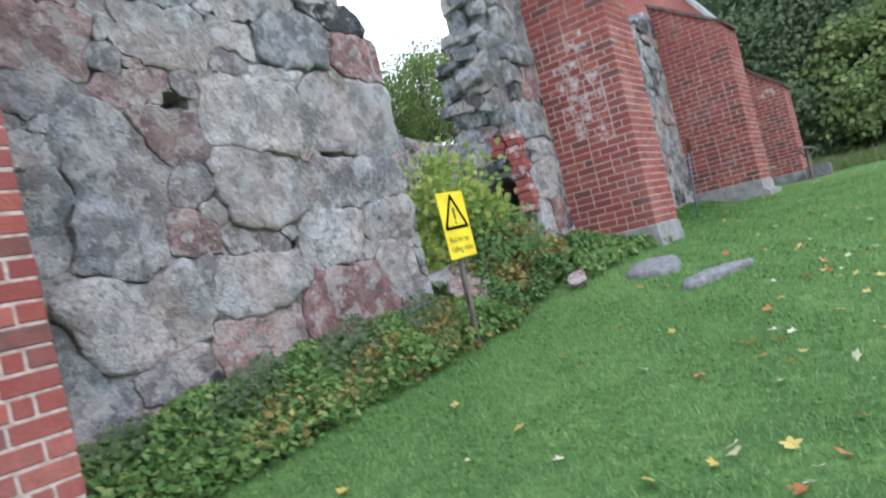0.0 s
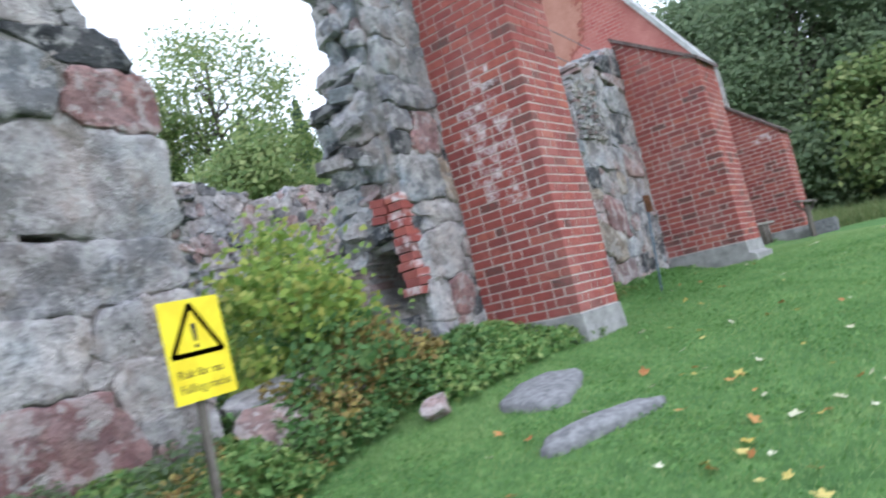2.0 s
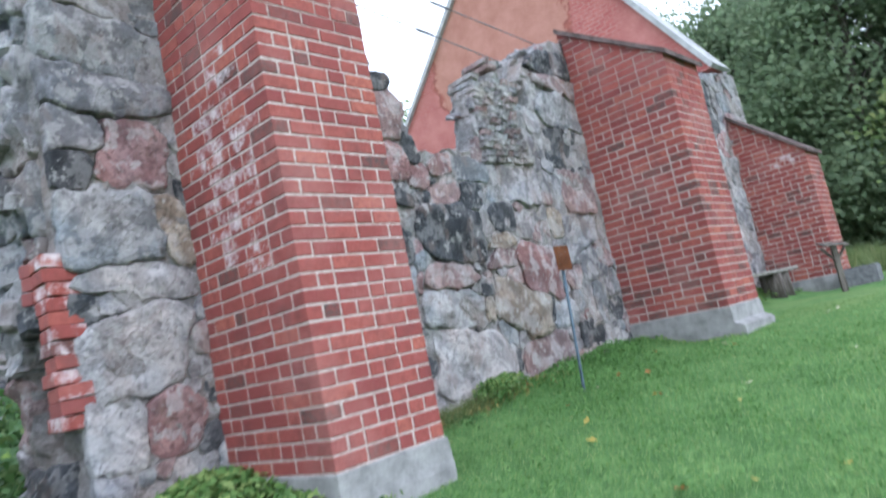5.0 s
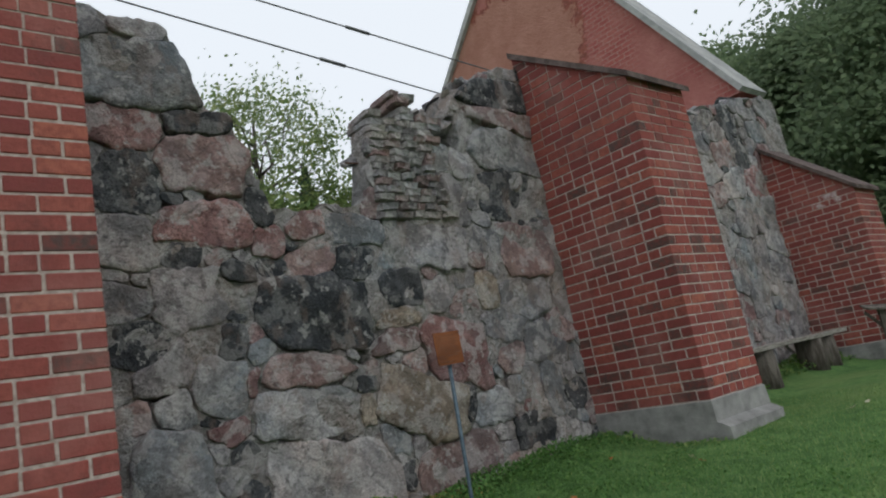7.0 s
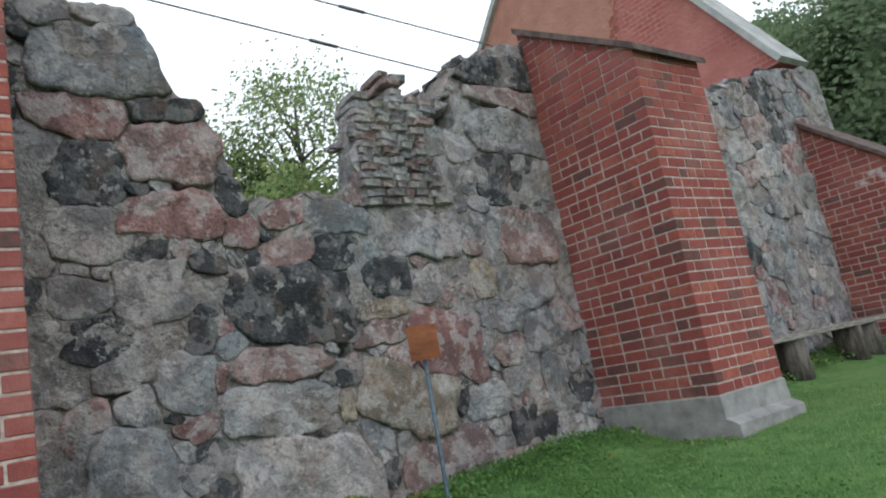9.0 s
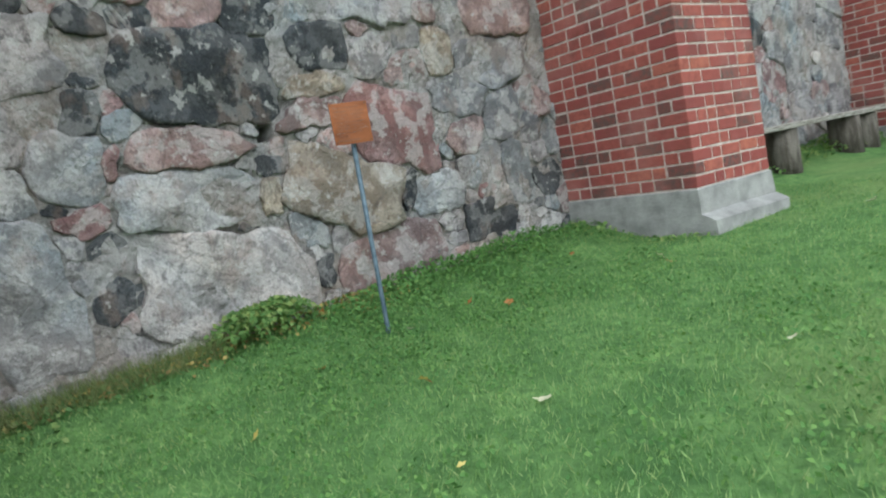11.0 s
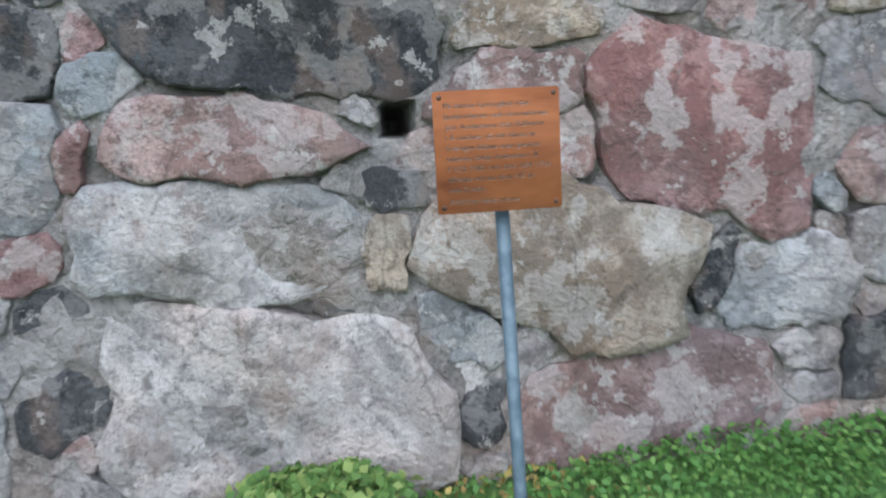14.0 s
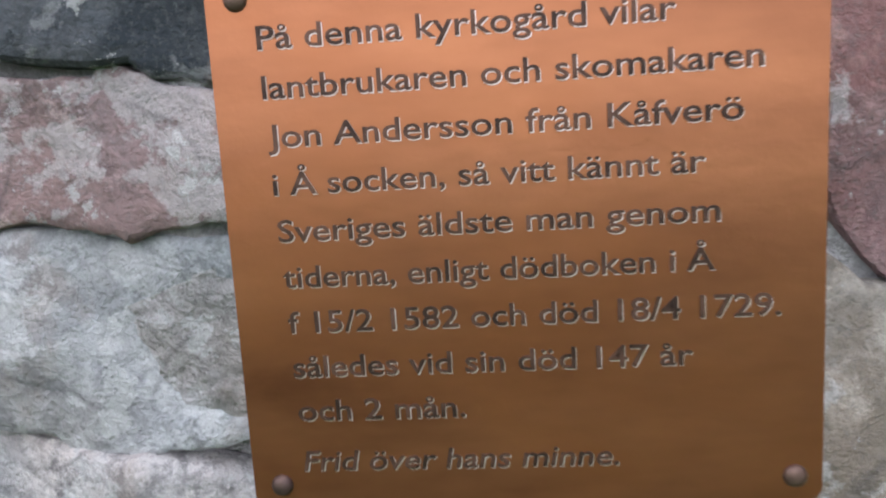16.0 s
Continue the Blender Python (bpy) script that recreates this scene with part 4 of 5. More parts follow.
def flagstone(x, y, lx, ly, turn):
    bm = bmesh.new()
    n = 22
    ring = []
    for k in range(n):
        a = 2 * math.pi * k / n
        q = (abs(math.cos(a)) ** 3.2 + abs(math.sin(a)) ** 3.2) ** (-1 / 3.2) * (1 + 0.08 * math.sin(3 * a + x) + 0.05 * math.sin(7 * a))
        ring.append((q * lx / 2 * math.cos(a), q * ly / 2 * math.sin(a)))
    rows = [[bm.verts.new((u * s, v * s, h + 0.008 * noise.noise(Vector((u * s * 5, v * s * 5, x))))) for u, v in ring] for s, h in ((1.03, -0.1), (1.0, 0.02), (0.94, 0.04), (0.6, 0.06), (0.3, 0.065))]
    for p, q in zip(rows, rows[1:]):
        for k in range(n):
            bm.faces.new((p[k], p[(k + 1) % n], q[(k + 1) % n], q[k]))
    bm.faces.new(rows[-1])
    ob = new("flagstone", bm_mesh("flagstone", bm, FLAG, True))
    tilt_x = math.atan((ground_z(x, y + 0.4) - ground_z(x, y - 0.4)) / 0.8)
    tilt_y = -math.atan((ground_z(x + 0.3, y) - ground_z(x - 0.3, y)) / 0.6)
    ob.matrix_basis = Matrix.Translation((x, y, ground_z(x, y) + 0.02)) @ Euler((tilt_x, tilt_y, 0)).to_matrix().to_4x4() @ Euler((0, 0, radians(turn))).to_matrix().to_4x4()
    return tagged(ob, "flat grey flagstone sunk flush in the lawn", "flagstone", "flagstones in the lawn")


FLAG = material("flag_granite", lambda nt: blend(nt, grain(nt, 16, 8, 0.7), (0.12, 0.12, 0.125), (0.23, 0.23, 0.235)), 0.9, bump=0.6, bump_scale=30, bump_size=0.012)
flagstone(-2.45, 7.85, 0.56, 1.0, 12)
flagstone(-1.55, 6.95, 0.28, 0.98, -21)

# ---- yellow warning sign on a stake ----


def text_mesh(body, size, width, mat, depth=0.001, bold=0.0):
    """Raised letters as a mesh, left-aligned at the origin, in the XY plane, stretched to a width."""
    cu = bpy.data.curves.new("writing", "FONT")
    cu.body, cu.size, cu.extrude, cu.resolution_u, cu.offset = body, size, depth, 3, bold
    ob = bpy.data.objects.new("writing", cu)
    scene.collection.objects.link(ob)
    me = bpy.data.meshes.new_from_object(ob.evaluated_get(bpy.context.evaluated_depsgraph_get()))
    bpy.data.objects.remove(ob)
    xs = [v.co.x for v in me.vertices]
    k = width / (max(xs) - min(xs))
    x0 = min(xs)
    for v in me.vertices:
        v.co.x = (v.co.x - x0) * k
    me.materials.clear()
    me.materials.append(mat)
    return me


# a frame of axes for boards that face +x: local x runs along +y, local y along +z, local z along +x
FACING = Matrix(((0, 0, 1, 0), (1, 0, 0, 0), (0, 1, 0, 0), (0, 0, 0, 1)))


def rounded_board(w, h, thick, radius, mat, name="board"):
    pts = []
    for cx, cy, a0 in ((w / 2, h / 2, 0), (-w / 2, h / 2, 90), (-w / 2, -h / 2, 180), (w / 2, -h / 2, 270)):
        for k in range(5):
            a = radians(a0 + 22.5 * k)
            pts.append((cx - math.copysign(radius, cx) + radius * math.cos(a), cy - math.copysign(radius, cy) + radius * math.sin(a)))
    verts, faces = prism(pts, "z", -thick / 2, thick / 2)
    bm = bmesh.new()
    vs = [bm.verts.new(v) for v in verts]
    for f in faces:
        bm.faces.new([vs[i] for i in f])
    bmesh.ops.recalc_face_normals(bm, faces=bm.faces)
    return bm_mesh(name, bm, mat)


def tube(points, radii, mat, name, sides=12):
    """A tapering round bar along points."""
    verts, faces = [], []
    pts = [Vector(p) for p in points]
    for i, (p, q) in enumerate(zip(pts, radii)):
        d = (pts[min(i + 1, len(pts) - 1)] - pts[max(i - 1, 0)]).normalized()
        a = d.orthogonal().normalized()
        b = d.cross(a)
        verts += [p + (a * math.cos(2 * math.pi * k / sides) + b * math.sin(2 * math.pi * k / sides)) * q for k in range(sides)]
    for i in range(len(pts) - 1):
        for k in range(sides):
            faces.append((i * sides + k, i * sides + (k + 1) % sides, (i + 1) * sides + (k + 1) % sides, (i + 1) * sides + k))
    faces.append(tuple(reversed(range(sides))))
    faces.append(tuple((len(pts) - 1) * sides + k for k in range(sides)))
    return mesh_of(name, verts, faces, mat, smooth=True)


sign = tagged(new("warning_sign"), "yellow falling rocks warning sign on a wooden stake", "sign")
sign.location = (-3.36, 5.34, ground_z(-3.36, 5.34))
place = Matrix.Translation((0.035, 0.06, 1.49 - sign.location.z)) @ FACING @ Euler((0, 0, radians(1.5))).to_matrix().to_4x4()
board = part("board", rounded_board(0.435, 0.635, 0.006, 0.012, YELLOW), sign, place, "flat yellow board")
part("stake", bm_mesh("stake", rough_bm(box_bm(-0.022, 0.022, -0.025, 0.025, -0.3, 1.3, 0.006), 0.004, 4), BARK), sign, Matrix.Translation((0, 0.01, 0)) @ Euler((radians(-1.5), 0, 0)).to_matrix().to_4x4(), "grey weathered wooden stake")


def triangle_frame(side, inner):
    bm = bmesh.new()
    def ring(q, z, cut):
        pts = []
        for k in range(3):
            a = radians(90 + 120 * k)
            for t in (-cut, cut):
                pts.append(bm.verts.new((q * math.cos(a + t), q * math.sin(a + t), z)))
        return pts
    o, i = ring(side, 0.0012, 0.06), ring(inner, 0.0012, 0.03)
    for k in range(6):
        bm.faces.new((o[k], o[(k + 1) % 6], i[(k + 1) % 6], i[k]))
    bmesh.ops.solidify(bm, geom=list(bm.faces), thickness=0.001)
    return bm_mesh("triangle", bm, BLACK)


lift = Matrix.Translation((0, 0, 0.0035))
part("triangle", triangle_frame(0.215, 0.165), board, lift @ Matrix.Translation((0, 0.075, 0)), "black warning triangle")
bang = prism([(-0.011, -0.02), (0.011, -0.02), (0.017, 0.09), (-0.017, 0.09)], "z", 0, 0.0015)
part("exclamation_bar", mesh_of("exclamation_bar", bang[0], bang[1], BLACK), board, lift @ Matrix.Translation((0, 0.07, 0)))
dot = prism([(0.014 * math.cos(2 * math.pi * k / 14), 0.014 * math.sin(2 * math.pi * k / 14)) for k in range(14)], "z", 0, 0.0015)
part("exclamation_dot", mesh_of("exclamation_dot", dot[0], dot[1], BLACK), board, lift @ Matrix.Translation((0, 0.018, 0)))
part("writing", text_mesh("Risk för ras", 0.075, 0.31, BLACK), board, lift @ Matrix.Translation((-0.165, -0.165, 0)))
part("writing", text_mesh("Falling rocks", 0.075, 0.345, BLACK), board, lift @ Matrix.Translation((-0.165, -0.255, 0)))

# ---- copper memorial plaque on a post ----
plaque = tagged(new("memorial_plaque"), "engraved copper memorial plaque on a blue-grey steel post", "plaque")
plaque.location = (-3.57, 13.68, ground_z(-3.57, 13.68))
base = Matrix.Translation(-Vector(plaque.location))
centre = Matrix.Translation((-3.403, 13.6015, 2.287)) @ FACING @ Euler((radians(0), 0, radians(0.6))).to_matrix().to_4x4()
W, H = 0.276, 0.262
part("post", tube([(-3.585, 13.685, 0.5), (-3.57, 13.68, 0.9), (-3.43, 13.606, 2.30)], (0.0165, 0.0165, 0.0165), POLE_PAINT, "post"), plaque, base, "blue-grey galvanised steel post")
plate = part("plate", rounded_board(W, H, 0.004, 0.007, COPPER, "plate"), plaque, base @ centre, "brushed copper plate")
for sx in (-1, 1):
    for sy in (-1, 1):
        bm = bmesh.new()
        bmesh.ops.create_uvsphere(bm, u_segments=12, v_segments=8, radius=0.0058, matrix=Matrix.Diagonal((1, 1, 0.6, 1)))
        part("screw", bm_mesh("screw", bm, DARKMETAL, True), plate, Matrix.Translation((sx * 0.1245 + 0.001, sy * 0.118, 0.002)), "dark round-headed screw")
LINES = [("På denna kyrkogård vilar", 0.188), ("lantbrukaren och skomakaren", 0.225), ("Jon Andersson från Kåfverö", 0.216), ("i Å socken, så vitt kännt är", 0.199), ("Sveriges äldste man genom", 0.205), ("tiderna, enligt dödboken i Å", 0.202), ("f 15/2 1582 och död 18/4 1729.", 0.231), ("således vid sin död 147 år", 0.191), ("och 2 mån.", 0.083), ("Frid över hans minne.", 0.155)]
for k, (body, width) in enumerate(LINES):
    last = k == len(LINES) - 1
    y = H / 2 - H * (0.137 + 0.0855 * k + (0.015 if last else 0))
    m = Matrix.Translation((-W / 2 + 0.0229 + 0.0004 * k, y, 0.0022))
    me = text_mesh(body, 0.0152 if not last else 0.0148, width, ENGRAVED, 0.0005, 0.00014)
    if last:
        for v in me.vertices:
            v.co.x += 0.2 * v.co.y
    part("writing", me, plate, m, "engraved dark lettering")
    # a pale copy, shifted down and right, paints a highlight along the strokes
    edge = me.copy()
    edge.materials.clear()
    edge.materials.append(GLINT)
    part("letter_edge", edge, plate, m @ Matrix.Translation((0.00045, -0.00055, -0.00035)), "painted glint along the letter edges")

# ---- bench, lectern, block ----
bench = tagged(new("plank_bench"), "plank bench resting on log stumps along the wall", "bench")
bench.location = (-3.85, 20.1, ground_z(-3.85, 20.1))
bm = box_bm(-0.2, 0.2, -2.35, 2.35, -0.03, 0.03, 0.008)
bmesh.ops.subdivide_edges(bm, edges=[e for e in bm.edges if e.calc_length() > 1], cuts=12)
part("plank", bm_mesh("plank", rough_bm(bm, 0.01, 2), WOOD), bench, Matrix.Translation((0, 0, 1.70 - bench.location.z)), "pale weathered plank")
for dy, q in ((-1.9, 0.17), (-0.45, 0.19), (1.2, 0.2), (1.75, 0.18)):
    z = ground_z(-3.85, 20.1 + dy) - bench.location.z
    part("stump", tube([(0, dy, z - 0.1), (0.01, dy, z + 0.2), (0, dy, 1.665 - bench.location.z)], (q * 1.08, q, q), BARK, "stump", 14), bench, None, "dark sawn log stump")
lectern = tagged(new("information_stand"), "small sloping wooden information stand on a post", "lectern")
lectern.location = (-2.5, 20.62, ground_z(-2.5, 20.62))
top = 1.95 - lectern.location.z
part("post", bm_mesh("post", box_bm(-0.045, 0.045, -0.045, 0.045, -0.3, top - 0.02, 0.008), BARK), lectern, Euler((0, 0, 0.5)).to_matrix().to_4x4(), "dark wooden post")
part("board", bm_mesh("board", box_bm(-0.21, 0.21, -0.15, 0.15, -0.016, 0.016, 0.006), BARK), lectern, Matrix.Translation((0, 0, top)) @ Euler((radians(12), radians(10), 0.6)).to_matrix().to_4x4(), "dark sloping board")
for sgn in (-1, 1):
    part("brace", bm_mesh("brace", box_bm(-0.02, 0.02, -0.02, 0.02, 0, 0.34, 0.004), BARK), lectern, Matrix.Translation((0, 0, top - 0.3)) @ Euler((0, sgn * radians(38), 0.6)).to_matrix().to_4x4(), "dark diagonal brace")
bm = box_bm(-0.3, 0.3, -0.22, 0.22, -0.15, 0.34, 0.03, 2)
stone_block = new("stone_block", bm_mesh("stone_block", rough_bm(bm, 0.02, 3), FLAG))
stone_block.location = (-2.58, 22.45, ground_z(-2.58, 22.45))
tagged(stone_block, "squat grey stone block on the grass", "stone block")

# ---- iron pin left in the little stack of stones ----
part("iron_pin", tube([(FACE - 0.12, 13.98, 4.31), (FACE - 0.12, 13.68, 4.3)], (0.011, 0.011), DARKMETAL, "iron_pin", 8), wall_2, None, "rusty iron pin")

# ---- stay cables along the wall top ----
for z0, fall, y_mid, y_end in ((5.73, 0.10, 14.12, 16.35), (6.22, 0.07, 14.55, 16.9)):
    ys = (10.75, y_mid - 0.16, y_mid + 0.16, y_end)
    cable = tagged(new("stay_cable"), "thin steel stay cable with a turnbuckle above the ruin", "cable", "stay cables")
    cable.location = (-5.0, ys[0], z0 - fall * (ys[0] - y_mid))
    off = Matrix.Translation(-Vector(cable.location))
    pts = [(-5.0, y, z0 - fall * (y - y_mid)) for y in ys]
    part("wire", tube([pts[0], pts[1]], (0.009, 0.009), CABLE, "wire", 6), cable, off)
    part("wire", tube([pts[2], pts[3]], (0.009, 0.009), CABLE, "wire", 6), cable, off)
    part("turnbuckle", tube([pts[1], pts[2]], (0.02, 0.02), CABLE, "turnbuckle", 8), cable, off)

# ---- plants ----


def leaf_quads(centres, sizes, seed, droop=0.35, facing=(0.25, -0.1, 1), jitter=0.6):
    """Pointed, folded leaves (two triangles each) at the centres, turned at random but mostly facing up."""
    r = np.random.default_rng(seed)
    n = len(centres)
    up = r.normal(size=(n, 3)) * jitter + facing
    up /= np.linalg.norm(up, axis=1)[:, None]
    side = np.cross(up, r.normal(size=(n, 3)))
    side /= np.linalg.norm(side, axis=1)[:, None] + 1e-9
    ahead = np.cross(up, side)
    s = np.asarray(sizes)[:, None]
    c = np.asarray(centres)
    v = np.stack([c - ahead * s * 0.5, c + side * s * 0.34 + up * s * 0.08, c + ahead * s * 0.55 - up * s * droop * 0.4, c - side * s * 0.34 + up * s * 0.08], 1)
    return v.reshape(-1, 3), np.arange(4 * n).reshape(n, 4)


def leaves(name, centres, sizes, mat, seed, facing=(0.25, -0.1, 1), jitter=0.6):
    v, f = leaf_quads(centres, sizes, seed, facing=facing, jitter=jitter)
    return mesh_fast(name, v, f, mat)


def undergrowth(label, x0, x1, y0, y1, height, n, mat, size, seed, category="weeds", name="weeds", edge=0.25):
    """A low tangle of leaves over a strip of ground, thinning towards its edges."""
    r = np.random.default_rng(seed)
    x, y = r.uniform(x0, x1, n), r.uniform(y0, y1, n)
    lump = 0.55 + 0.45 * np.sin(x * 5.1 + y * 3.3 + seed) * np.sin(y * 2.3 + seed * 2)
    inside = np.minimum((x1 - x) / edge, np.minimum((y - y0) / edge, (y1 - y) / edge))
    inside += 0.35 * np.sin(y * 7 + seed) * np.sin(y * 2.9)
    keep = inside > r.uniform(0, 0.8, n)
    x, y, lump, inside = x[keep], y[keep], lump[keep], np.clip(inside[keep], 0, 1)
    h = height * (0.35 + 0.65 * lump) * (0.35 + 0.65 * inside) * r.uniform(0, 1, len(x)) ** 0.45
    c = np.stack([x, y, ground(x, y) + h + 0.01], 1)
    ob = new(name, leaves(name, c, size * r.uniform(0.6, 1.3, len(x)), mat, seed))
    return tagged(ob, label, category, kind="stuff")


undergrowth("dense green nettles and ground elder along the wall", -4.32, -3.25, 0.5, 6.3, 0.36, 22000, FERN, 0.066, 51)
undergrowth("dark green weeds at the foot of the wall", -4.3, -3.6, 1.0, 6.2, 0.42, 3500, LEAF_DARK, 0.065, 52)
undergrowth("green creepers spilling round the buttress foot", -4.5, -3.0, 7.6, 10.5, 0.32, 10000, FERN, 0.075, 53)
undergrowth("mixed green weeds growing through the wall breach", -5.6, -3.35, 6.0, 9.0, 0.5, 18000, LEAF_MID, 0.065, 54)
undergrowth("browning autumn weeds among fallen stones", -4.7, -3.5, 6.3, 8.6, 0.6, 4500, LEAF_RUST, 0.065, 55)
undergrowth("browning leaves among the nettles by the wall", -4.1, -3.2, 2.6, 6.3, 0.36, 1300, LEAF_RUST, 0.06, 62)
undergrowth("green nettles beside the memorial post", -4.3, -3.9, 12.65, 13.5, 0.36, 2200, FERN, 0.05, 56)
undergrowth("low broad-leaved weeds along the rubble wall foot", -4.35, -3.5, 13.3, 16.5, 0.09, 5200, CLOVER, 0.03, 57, edge=0.6)
undergrowth("thin low weeds along the rubble wall foot", -4.35, -3.7, 11.1, 13.0, 0.06, 800, LEAF_MID, 0.04, 65, edge=0.5)
undergrowth("low clover and ground elder creeping into the lawn", -4.2, -2.6, 12.3, 15.2, 0.03, 6500, CLOVER, 0.024, 64, edge=0.9)
undergrowth("low weeds along the rubble wall foot", -4.35, -3.7, 16.3, 22.7, 0.16, 2500, FERN, 0.06, 58)
undergrowth("low weeds round the brick buttress plinth", -4.2, -2.7, 16.1, 16.45, 0.05, 500, FERN, 0.04, 59)
undergrowth("green nettles and clover at the wall foot", -4.33, -3.95, 14.0, 16.2, 0.13, 1500, CLOVER, 0.034, 63)
undergrowth("dry brown grass litter along the wall foot", -4.36, -3.9, 11.1, 14.3, 0.06, 1100, LEAF_RUST, 0.035, 61)
undergrowth("rank weeds inside the roofless ruin", -10.8, -5.6, 5.0, 16.0, 0.8, 16000, LEAF_MID, 0.14, 60)


def branch_path(start, end, r, bend=0.12, n=5):
    a, b = Vector(start), Vector(end)
    out = []
    for k in range(n):
        t = k / (n - 1)
        out.append(a.lerp(b, t) + Vector(r.normal(size=3)) * bend * (b - a).length * math.sin(math.pi * t) * 0.5)
    return out


def join_meshes(name, meshes, mat):
    verts, faces = [], []
    for me in meshes:
        o = len(verts)
        verts += [tuple(v.co) for v in me.vertices]
        faces += [tuple(o + i for i in p.vertices) for p in me.polygons]
        bpy.data.meshes.remove(me)
    return mesh_of(name, verts, faces, mat, smooth=True)


def broadleaf(name, label, height, crown_low, radius, n_leaves, leaf, mat, seed, category="tree", spread=0.85, trunk=0.018):
    """Trunk, limbs that reach the crown's clumps, and a ragged crown of many leaves."""
    r = np.random.default_rng(seed)
    root = tagged(new(name), label, category)
    mid = (crown_low + height) / 2
    bars = [tube(branch_path((0, 0, -0.3), (r.normal(0, 0.2), r.normal(0, 0.2), height * 0.9), r, 0.04, 7), [height * trunk * (1 - 0.13 * k) for k in range(7)], BARK, "limb", 8)]
    centres, sizes = [], []
    clumps = int(26 + radius * 6)
    for k in range(clumps):
        d = Vector(r.normal(size=3)).normalized()
        q = r.uniform(0.35, 1.0) ** 0.5
        c = Vector((d.x * radius * q, d.y * radius * q, mid + d.z * (height - crown_low) / 2 * q))
        c.x *= 1 - 0.45 * max(0, (c.z - mid) / (height - mid + 1e-6))
        c.y *= 1 - 0.45 * max(0, (c.z - mid) / (height - mid + 1e-6))
        z = max(crown_low * 0.6, c.z - radius * r.uniform(0.3, 0.8))
        if k % 2 == 0:
            bars.append(tube(branch_path((0, 0, min(z, height * 0.85)), c, r, 0.2), [height * trunk * (0.42 - 0.085 * i) * (0.5 if k % 4 else 0.8) for i in range(5)], BARK, "limb", 5))
        m = int(n_leaves / clumps)
        s = radius * r.uniform(0.16, 0.34)
        centres.append(np.array(c) + r.normal(size=(m, 3)) * (s * spread, s * spread, s * 0.6))
        sizes.append(leaf * r.uniform(0.6, 1.3, m))
    part("trunk", join_meshes("trunk", bars, BARK), root, None, "grey-brown trunk and limbs")
    part("crown", leaves("crown", np.concatenate(centres), np.concatenate(sizes), mat, seed, (0.3, -0.8, 0.6), 0.38), root)
    return root


def spruce(label, height, radius, n_leaves, seed):
    r = np.random.default_rng(seed)
    root = tagged(new("spruce_tree"), label, "tree")
    part("trunk", tube([(0, 0, -0.3), (0, 0, height * 0.5), (0, 0, height)], (height * 0.014, height * 0.009, 0.02), BARK, "trunk", 8), root, None, "dark straight trunk")
    t = r.uniform(0.08, 1, n_leaves) ** 0.75
    z = height * t
    tier = 0.75 + 0.25 * np.sin(z * 6.5 + r.uniform(0, 1, n_leaves))
    q = radius * (1.03 - t) * tier * r.uniform(0.15, 1, n_leaves) ** 0.5
    a = r.uniform(0, 2 * np.pi, n_leaves)
    c = np.stack([q * np.cos(a), q * np.sin(a), z - q * 0.3], 1)
    part("crown", leaves("crown", c, 0.34 * r.uniform(0.6, 1.3, n_leaves), SPRUCE, seed, (0.3, -0.8, 0.6), 0.38), root)
    return root


def put_at(ob, x, y, turn=0.0, scale=1.0):
    ob.matrix_basis = Matrix.Translation((x, y, ground_z(x, y) - 0.05)) @ Euler((0, 0, turn)).to_matrix().to_4x4() @ Matrix.Diagonal((scale, scale, scale, 1))
    return ob


bush = put_at(broadleaf("sapling_bush", "bright yellow-green maple sapling in the wall breach", 1.85, 0.2, 0.85, 3200, 0.098, LEAF_YELLOW, 71, "bush", 0.9, 0.01), -4.75, 7.35)
bush_2 = put_at(broadleaf("sapling_bush", "yellow-green maple shoots beside torn masonry", 1.5, 0.3, 0.42, 800, 0.1, LEAF_YELLOW, 72, "bush", 0.9, 0.01), -5.25, 8.0)
put_at(broadleaf("sapling_bush", "green shrub low among fallen stones", 0.95, 0.1, 0.6, 1500, 0.08, LEAF_MID, 73, "bush", 0.9, 0.01), -4.25, 7.3)
put_at(broadleaf("sapling_bush", "autumn-coloured shrub turning brown and orange", 0.8, 0.15, 0.45, 1000, 0.075, LEAF_RUST, 74, "bush", 0.9, 0.01), -4.15, 7.6)

airy = put_at(broadleaf("deciduous_tree", "tall airy deciduous tree beyond the ruin", 19.5, 11.0, 5.0, 8500, 0.27, LEAF_LIGHT, 81, spread=0.75), -32.6, 27.8)
put_at(broadleaf("deciduous_tree", "yellowing young tree beyond the ruin", 9.3, 3.5, 2.6, 9000, 0.26, LEAF_LIGHT, 82, spread=0.7), -22.3, 22.0)
leafy = [put_at(broadleaf("deciduous_tree", "dense dark green deciduous tree at the wood edge", 15 + 2 * k, 0.6, 4.2 + 0.4 * k, 36000, 0.26, LEAF_DARK, 83 + k, spread=0.75), x, y) for k, (x, y) in enumerate(((-9.5, 43), (-4.5, 41), (5.5, 44)))]
pine = put_at(spruce("tall dark spruce beyond the ruin", 17.5, 4.2, 11000, 91), -35.7, 37.3)
for k, (x, y, s) in enumerate(((-1.0, 46, 1.05), (2.6, 41.5, 0.8), (9.5, 42, 1.0), (-13.5, 45, 1.0), (-6.8, 49, 1.25), (0.8, 52, 1.3), (5.0, 52, 1.2), (13.5, 46, 1.0), (-17.5, 50, 1.0), (-11.5, 53, 1.2))):
    ob = copy_thing(leafy[k % 3], Matrix.Translation((x, y, ground_z(x, y) - 0.1)) @ Euler((0, 0, k * 1.3)).to_matrix().to_4x4())
    ob.scale = (s, s, s)
